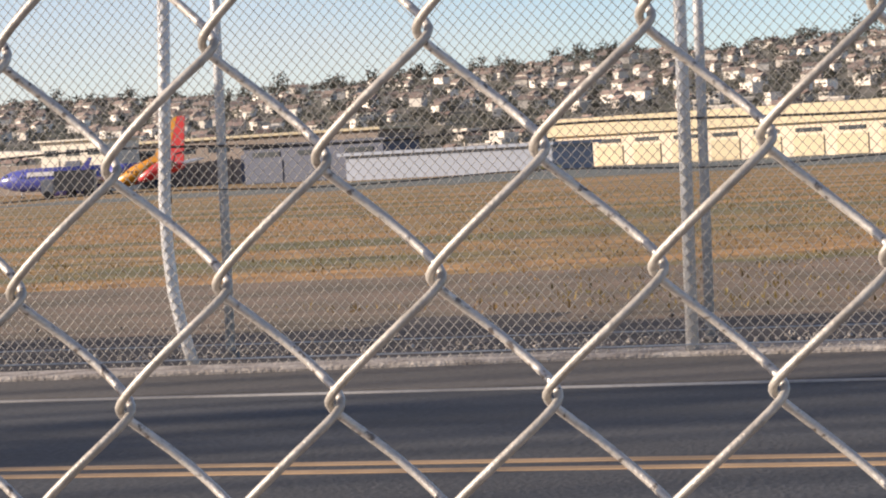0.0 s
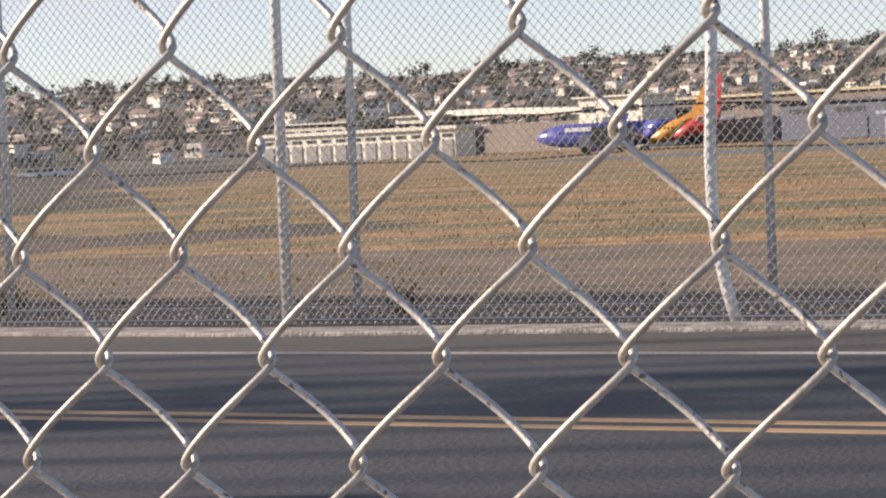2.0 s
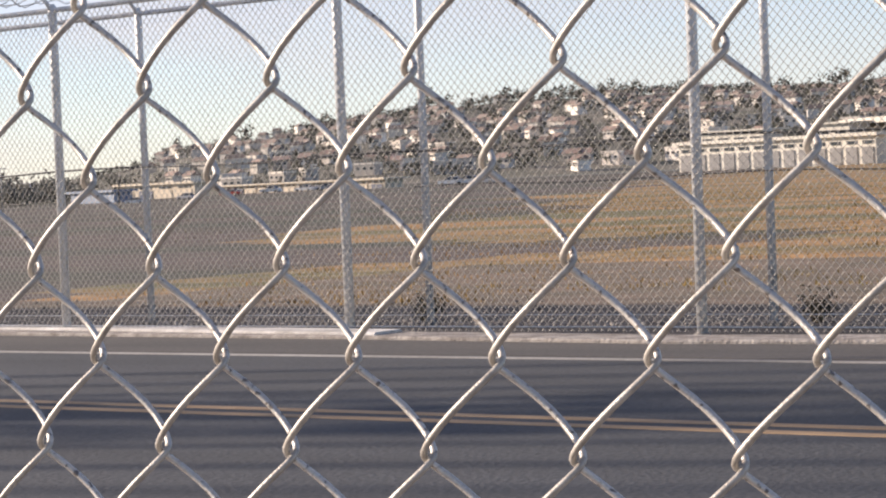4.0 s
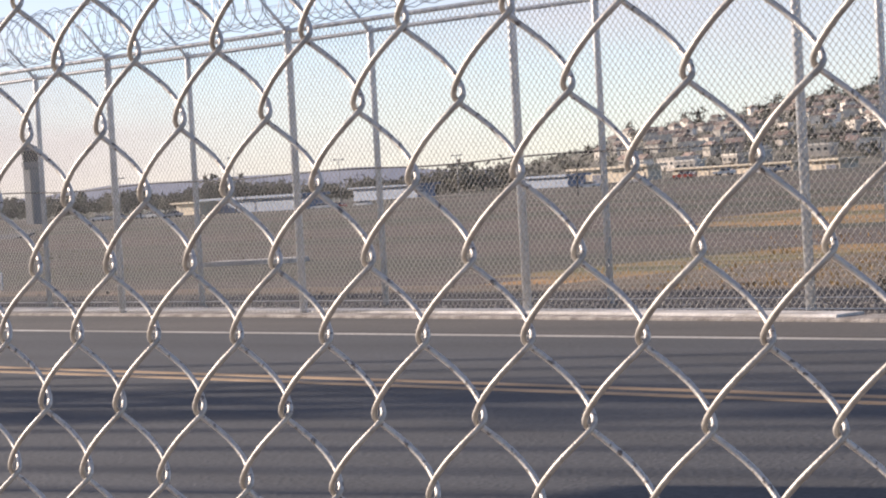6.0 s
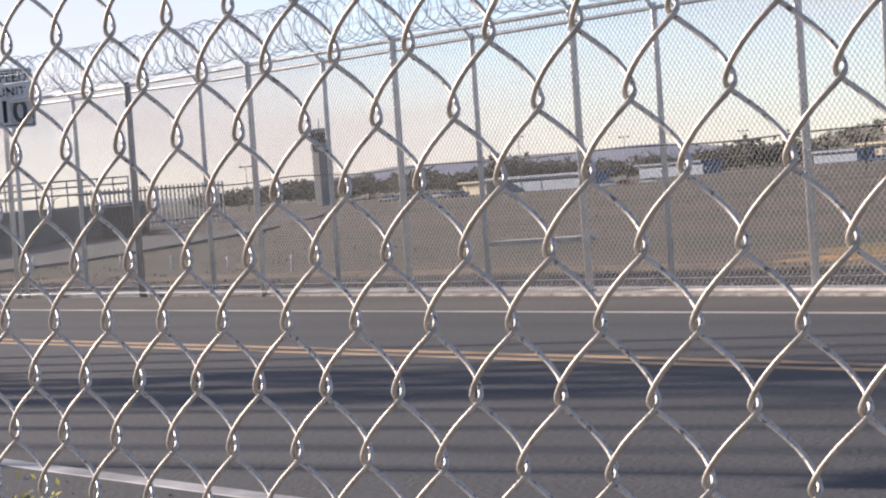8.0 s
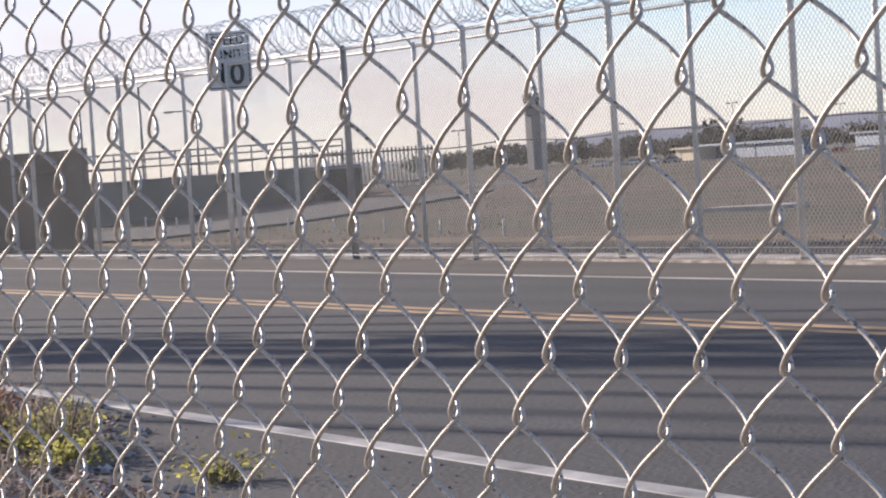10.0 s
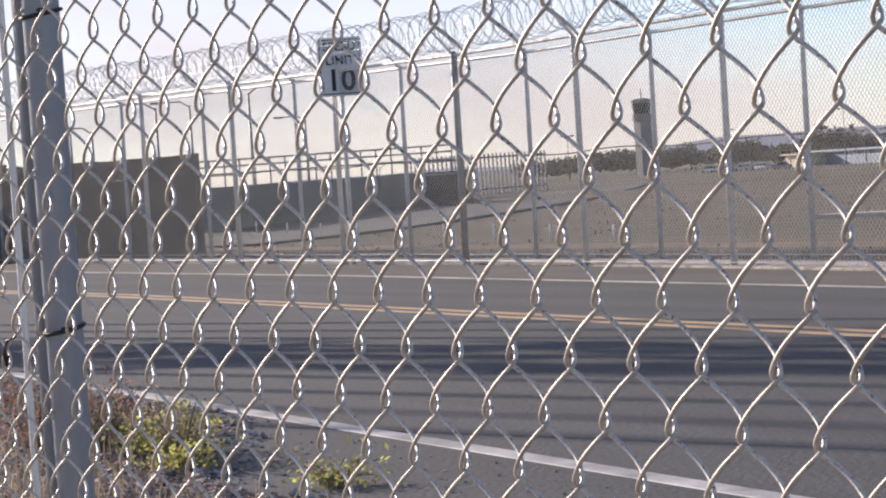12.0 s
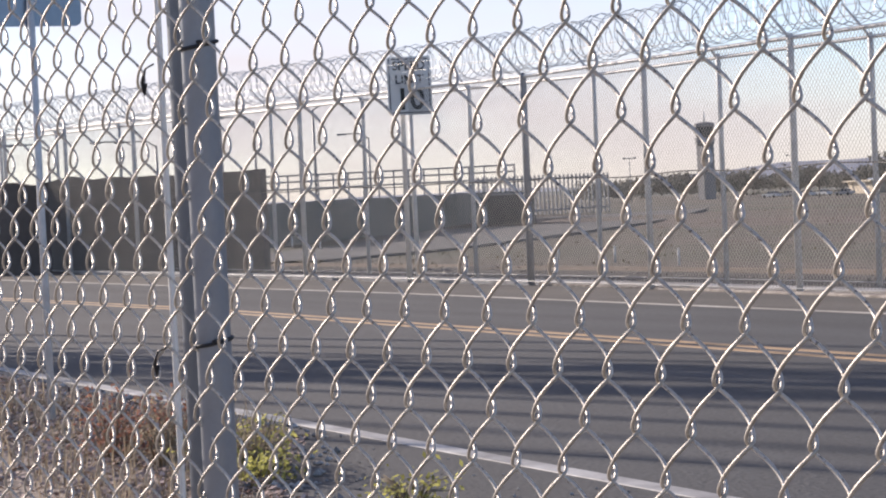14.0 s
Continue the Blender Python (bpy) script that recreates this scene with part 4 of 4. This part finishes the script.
def bush(x, y, h, w, n, material, label):
    base = Vector((x, y, ground_z(x, y)))
    t = thing("bush", label, "plant", Matrix.Translation(base))
    st, lf = Build(), Build()
    tips = []
    for i in range(26):
        a = rr.uniform(0, 6.28)
        rad = w * math.sqrt(rr.random()) * 0.5
        tip = Vector((rad * math.cos(a), rad * math.sin(a), h * rr.uniform(0.45, 1.0)))
        st.tube([(0.03 * math.cos(a), 0.03 * math.sin(a), -0.02), tip * 0.5 + Vector((0, 0, 0.03)), tip], [0.006, 0.004, 0.002], 4)
        tips.append(tip)
    for i in range(n):
        tip = tips[rr.randrange(len(tips))]
        p = tip * rr.uniform(0.35, 1.05) + Vector((rr.gauss(0, 1), rr.gauss(0, 1), rr.gauss(0, 0.7))) * 0.05
        u = Vector((rr.gauss(0, 1), rr.gauss(0, 1), rr.gauss(0, 0.8))).normalized() * rr.uniform(0.009, 0.019)
        v = u.orthogonal().normalized() * u.length * 0.5
        lf.add([p - u, p + v, p + u, p - v], [(0, 1, 2, 3)])
    part("stalk", st, M_STRAW, t)
    part("foliage", lf, material, t)


bush(-9.75, 3.55, 0.22, 0.6, 1100, M_BUSH, "low yellow green bush at the road edge")
bush(-9.1, 3.35, 0.13, 0.4, 520, M_BUSH, "small yellow green weed at the road edge")
bush(-8.0, 3.5, 0.12, 0.35, 260, M_BUSH, "tiny green weed beside the white line")
M_RUST = mat("rust_leaves", (0.34, 0.17, 0.12), 0.9, vary=0.3, scale=4, fine=30, island=0.4, leafy=0.4)
bush(-10.6, 3.3, 0.34, 0.5, 500, M_RUST, "dry reddish brown weed at the road edge")
bush(-13.6, 3.3, 0.40, 0.8, 700, M_RUST, "dry reddish brown weed near a sign post")
bush(-10.2, 3.45, 0.38, 0.5, 620, M_RUST, "tall dry reddish weed beside the white line")
bush(-9.98, 3.3, 0.36, 0.35, 320, M_STRAW, "thin straw coloured weed beside a green bush")
bush(-9.4, 3.5, 0.30, 0.3, 240, M_STRAW, "thin dry weed beside a green bush")
bush(-12.2, 2.9, 0.30, 0.8, 600, M_STRAW, "dry straw coloured weed on the verge")

# ---- dry grass tufts on the airfield ----
tuft = Build()
for i in range(12000):
    s, p = rr.uniform(-16, 40), 3.4 + 60 * rr.random() ** 1.5
    q = line(s, p)
    if s > 11 + 0.5 * p + rr.uniform(-2, 2) or noise.noise((s * 0.15, p * 0.4, 11)) < -0.12 and p < 12:
        continue
    blades(tuft, Vector((q.x, q.y, ground_z(q.x, q.y) - 0.02)), 5, rr.uniform(0.03, 0.09) * (1.3 if rr.random() < 0.15 else 1), 0.16, rr, 0.012)
thing("dry_grass", "tufts of dry orange brown grass on the airfield", "grass", kind="stuff",
      mesh=tuft.mesh("dry_grass", mat("dry_tufts", (0.36, 0.2, 0.075), 0.95, vary=0.4, scale=0.2, fine=3, island=0.5, leafy=0.35, color2=(0.18, 0.16, 0.055))))
rock = Build()
for i in range(700):
    s, p = rr.uniform(-12, 60), rr.uniform(1.4, 3.8)
    q = line(s, p, 0.0)
    w = rr.uniform(0.008, 0.03)
    o = [Vector((w * rr.uniform(0.7, 1.2), 0, 0)), Vector((0, w * rr.uniform(0.7, 1.2), 0)), Vector((0, 0, w * rr.uniform(0.5, 0.9)))]
    rock.add([q + o[0], q + o[1], q - o[0], q - o[1], q + o[2], q - o[2]], [(0, 1, 4), (1, 2, 4), (2, 3, 4), (3, 0, 4), (1, 0, 5), (2, 1, 5), (3, 2, 5), (0, 3, 5)])
thing("gravel_stones", "dark broken stones behind the rear fence", "stones", kind="stuff", mesh=rock.mesh("gravel_stones", mat("dark_stone", (0.27, 0.225, 0.19), 0.95, vary=0.3, scale=3, fine=20, island=0.6)))

tuft = Build()
for i in range(4200):
    s, p = rr.uniform(26, 90), 4.0 + 55 * rr.random() ** 1.6
    q = line(s, p)
    blades(tuft, Vector((q.x, q.y, ground_z(q.x, q.y) - 0.02)), 4, rr.uniform(0.02, 0.07), 0.2, rr, 0.02)
thing("dry_grass", "sparse dull brown grass on the far field", "grass", kind="stuff",
      mesh=tuft.mesh("dry_grass", mat("dull_tufts", (0.14, 0.10, 0.07), 0.95, vary=0.3, scale=0.2, fine=3, island=0.3, leafy=0.3, color2=(0.11, 0.11, 0.05))))
# pale paved track that bends away behind the fence, with a barred gate
track = Build()
tr_pts = [(polar(66.5, 46), 3.0), (polar(63.5, 50), 3.2), (polar(60.5, 58), 3.4), (polar(58.0, 72), 3.6), (polar(56.5, 95), 4.0), (polar(56.0, 130), 5.0)]
for k in range(len(tr_pts) - 1):
    (a, wa), (c, wc) = tr_pts[k], tr_pts[k + 1]
    na = ((tr_pts[min(k + 1, 5)][0] - tr_pts[max(k - 1, 0)][0]).cross(Vector((0, 0, 1)))).normalized() * wa
    nc = ((tr_pts[min(k + 2, 5)][0] - tr_pts[k][0]).cross(Vector((0, 0, 1)))).normalized() * wc
    za, zc = ground_z(a.x, a.y) + 0.03, ground_z(c.x, c.y) + 0.03
    up = lambda v, z: Vector((v.x, v.y, z))
    track.add([up(a - na, za), up(c - nc, zc), up(c + nc, zc), up(a + na, za), up(a - na, za - 0.3), up(c - nc, zc - 0.3), up(c + nc, zc - 0.3), up(a + na, za - 0.3)],
              [(0, 1, 2, 3), (0, 4, 5, 1), (2, 6, 7, 3)])
thing("road_track", "pale paved service track behind the fence", "track", kind="structure", mesh=track.mesh("road_track", mat("pale_paving", (0.095, 0.095, 0.095), 0.9, vary=0.15, scale=0.4, fine=6)))
M_GATE = mat("gate_grey", (0.26, 0.26, 0.265), 0.5, 0.2, vary=0.1, scale=2, fine=20)
gate = thing("barred_gate", "long grey barred gate beyond the field", "gate")
g0, g1 = polar(59.6, 96), polar(56.3, 104)
for k in range(34):
    q = g0.lerp(g1, k / 33)
    part("bar", Build().box((-0.03, -0.03, -0.1), (0.03, 0.03, 1.75), Matrix.Translation(q)), M_GATE, gate)
for z in (0.3, 1.6):
    part("rail", Build().tube([g0 + Vector((0, 0, z)), g1 + Vector((0, 0, z))], 0.04, 6), M_GATE, gate)

rub = Build()
for i in range(2600):
    s, p = rr.uniform(-9, 50), rr.choice((rr.uniform(0.85, 1.0), rr.uniform(1.2, 1.6)))
    w = rr.uniform(0.006, 0.02)
    q = line(s, p, 0.0 if p < 1 else -0.02)
    o = [Vector((w * rr.uniform(0.7, 1.4), 0, 0)), Vector((0, w * rr.uniform(0.7, 1.2), 0)), Vector((0, 0, w * rr.uniform(0.5, 1.2)))]
    rub.add([q + o[0], q + o[1], q - o[0], q - o[1], q + o[2], q - o[2]], [(0, 1, 4), (1, 2, 4), (2, 3, 4), (3, 0, 4), (1, 0, 5), (2, 1, 5), (3, 2, 5), (0, 3, 5)])
thing("rubble", "small pale rubble along the foot of the fences", "stones", kind="stuff", mesh=rub.mesh("rubble", mat("rubble", (0.42, 0.37, 0.32), 0.95, vary=0.3, scale=4, fine=30, island=0.5)))

# ---- street lamps and pipe rails beyond the low wall ----
M_LAMP = mat("lamp_grey", (0.30, 0.30, 0.31), 0.5, 0.4, vary=0.1, scale=2, fine=20)


def street_lamp(az, dist, el, arm):
    h = high(el, dist)
    t = thing("street_lamp", "tall grey street lamp with a curved arm", "street lamp", Matrix.Translation(polar(az, dist)) @ pose(0, 0, 0, 0, 0, az), "lamps beyond the wall")
    part("pole", Build().tube([(0, 0, -0.5), (0, 0, h - 0.3)], [0.12, 0.07], 8), M_LAMP, t)
    part("arm", Build().tube([(0, 0, h - 0.4), (-arm * 0.3, 0, h), (-arm, 0, h + 0.02)], 0.05, 6), M_LAMP, t)
    part("lamp_head", Build().box((-arm - 0.7, -0.16, h - 0.08), (-arm, 0.16, h + 0.07), bevel=0.03), M_LAMP, t)


for az, d, el, arm in ((67.4, 150, 1.58, 2.0), (66.9, 160, 1.56, 2.0), (65.4, 150, 2.03, 2.2), (64.6, 170, 2.02, 2.0), (63.2, 150, 2.25, -2.0), (61.9, 180, 1.5, 1.6), (69.4, 140, 1.6, 1.8)):
    street_lamp(az, d, el, arm)
gantry = thing("pipe_rail", "long row of grey pipe rails behind the low wall", "railing")
for k in range(19):
    az = 58.5 + k * 0.36
    q = polar(az, 110, 0)
    part("post", Build().tube([q - Vector((0, 0, 0.4)), q + Vector((0, 0, high(0.62, 110)))], 0.045, 6), M_LAMP, gantry)
for el in (0.28, 0.45, 0.60):
    part("rail", Build().tube([polar(58.5 + k * 0.36, 110, high(el, 110)) for k in range(19)], 0.04, 6), M_LAMP, gantry)

box = thing("utility_cabinet", "dark steel utility cabinet beside the low wall", "cabinet", Matrix.Translation(polar(58.65, 76, 0.0)) @ pose(0, 0, 0, 0, 0, 52))
part("body", Build().box((-0.7, -0.4, -0.3), (0.7, 0.4, 1.05), bevel=0.03), mat("dark_cabinet", (0.07, 0.072, 0.07), 0.6, 0.2, vary=0.2, scale=2, fine=20), box)
part("roof", Build().box((-0.75, -0.45, 1.05), (0.75, 0.45, 1.11), bevel=0.02), M_LAMP, box)

# ---- small things on the airfield ----
M_TYRE = mat("tyre", (0.03, 0.03, 0.03), 0.8, vary=0.2)
PAINTS = {"white": (0.75, 0.74, 0.72), "red": (0.5, 0.08, 0.05), "grey": (0.30, 0.31, 0.33), "yellow": (0.55, 0.38, 0.10), "dark": (0.09, 0.085, 0.085)}
PAINT = {k: mat(k + "_vehicle_paint", v, 0.35, vary=0.08, scale=1, fine=8) for k, v in PAINTS.items()}


def field_z(q):
    return ground_z(q.x, q.y)


def parked_car(az, dist, colour, turn, long=4.4, tall=1.45):
    q = polar(az, dist)
    t = thing("parked_car", colour + " car parked beside the airfield buildings", "car", Matrix.Translation((q.x, q.y, field_z(q) + 0.02)) @ pose(0, 0, 0, 0, 0, turn), "parked cars")
    h = long / 2
    body = Build().add([(x, y, z) for y in (-0.88, 0.88) for x, z in ((-h, 0.35), (-h, 0.8), (-h * 0.55, 0.92), (h * 0.75, 0.95), (h, 0.85), (h, 0.35))],
                       [(0, 1, 2, 3, 4, 5), (11, 10, 9, 8, 7, 6)] + [(i, i + 6, (i + 1) % 6 + 6, (i + 1) % 6) for i in range(6)])
    part("body", body, PAINT[colour], t)
    cab = Build().add([(x, y * w, z) for y in (-1, 1) for x, z, w in ((-h * 0.5, 0.92, 0.82), (-h * 0.2, tall, 0.66), (h * 0.45, tall, 0.66), (h * 0.75, 0.94, 0.82))],
                      [(0, 1, 2, 3), (7, 6, 5, 4), (0, 4, 5, 1), (1, 5, 6, 2), (2, 6, 7, 3)])
    part("cabin", cab, M_GLASS, t)
    part("roof", Build().box((-h * 0.2, -0.66, tall), (h * 0.45, 0.66, tall + 0.05), bevel=0.02), PAINT[colour], t)
    for x in (-h * 0.62, h * 0.62):
        for y in (-0.82, 0.82):
            part("wheel", Build().tube([(x, y - 0.1, 0.32), (x, y + 0.1, 0.32)], 0.32, 12, smooth=False), M_TYRE, t)


for az, d, colour, turn in ((52.4, 560, "white", 12), (52.0, 566, "grey", 8), (51.6, 560, "white", 15), (51.2, 570, "white", 5), (50.7, 560, "grey", 20),
                            (47.2, 560, "white", 10), (46.8, 565, "red", 14), (46.2, 560, "white", 6), (40.8, 520, "white", 20), (39.6, 520, "grey", 0), (38.55, 500, "red", 9),
                            (37.6, 510, "white", 14), (36.8, 515, "white", 5), (36.3, 510, "grey", 18), (33.3, 400, "white", 10), (32.9, 392, "white", 16), (32.5, 400, "grey", 3), (8.45, 380, "yellow", 20)):
    parked_car(az, d, colour, turn)


def service_truck(az, dist, turn):
    q = polar(az, dist)
    t = thing("service_truck", "dark grey airport service truck on the apron", "truck", Matrix.Translation((q.x, q.y, field_z(q) + 0.02)) @ pose(0, 0, 0, 0, 0, turn))
    part("box_body", Build().box((-1.6, -1.2, 0.9), (3.6, 1.2, 3.5), bevel=0.08), PAINT["dark"], t)
    part("cab", Build().box((-3.4, -1.1, 0.6), (-1.7, 1.1, 2.5), bevel=0.15), PAINT["grey"], t)
    part("windscreen", Build().box((-3.43, -0.95, 1.6), (-3.35, 0.95, 2.3), bevel=0.02), M_GLASS, t)
    for x in (-2.6, 0.4, 2.6):
        for y in (-1.0, 1.0):
            part("wheel", Build().tube([(x, y - 0.15, 0.5), (x, y + 0.15, 0.5)], 0.5, 14, smooth=False), M_TYRE, t)


service_truck(19.75, 322, 10)


def light_mast(az, dist, el):
    q = polar(az, dist)
    z = field_z(q)
    h = high(el, dist) - z
    t = thing("light_mast", "thin steel apron light mast with two lamps", "mast", Matrix.Translation((q.x, q.y, z)) @ pose(0, 0, 0, 0, 0, az), "apron masts")
    part("pole", Build().tube([(0, 0, -0.3), (0, 0, h)], [0.15, 0.08], 8), M_LAMP, t)
    part("crossbar", Build().tube([(-1.3, 0, h - 0.2), (1.3, 0, h - 0.2)], 0.09, 6), M_LAMP, t)
    for x in (-1.1, 1.1):
        part("lamp_head", Build().box((x - 0.35, -0.2, h - 0.35), (x + 0.35, 0.2, h + 0.02), bevel=0.04), M_LAMP, t)


for az, d, el in ((49.2, 620, 0.80), (46.7, 620, 0.60), (55.7, 520, 0.62), (51.9, 650, 0.5), (43.9, 640, 0.52)):
    light_mast(az, d, el)

# short marker stakes, a concrete pad and dark shrubs behind the fence
STAKE = None
for k in range(10):
    q = Vector((FX, FY, 0)) + FU * (25.0 + 2.4 * k) + FN * (4.2 + 0.25 * k)
    m = Matrix.Translation((q.x, q.y, field_z(q)))
    if STAKE is None:
        STAKE = thing("marker_stake", "short pale marker stake in the bare field", "stake", m, "field stakes")
        part("shaft", Build().tube([(0, 0, -0.1), (0, 0, 0.22), (0, 0, 0.23)], [0.018, 0.018, 0.01], 8), M_GALV, STAKE)
        part("cap", Build().tube([(0, 0, 0.23), (0, 0, 0.25)], [0.022, 0.02], 8), M_SIGN, STAKE)
    else:
        copy_thing(STAKE, m)
q = Vector((FX, FY, 0)) + FU * 25.5 + FN * 9.0
pad = thing("concrete_pad", "small pale concrete pad lying in the field", "slab", Matrix.Translation((q.x, q.y, field_z(q))) @ pose(0, 0, 0, 0, 0, 20))
part("slab", Build().box((-0.8, -0.3, -0.1), (0.8, 0.3, 0.07), bevel=0.015), M_CONC, pad)
M_DARKBUSH = mat("dark_shrub", (0.05, 0.048, 0.035), 0.9, vary=0.3, scale=4, fine=30, island=0.4, leafy=0.2)
for v, p, h in ((3.05, 1.45, 0.2), (6.7, 1.6, 0.2)):
    q = line(v, p)
    bush(q.x, q.y, h, 0.2, 420, M_DARKBUSH, "small dark dead shrub behind the fence")
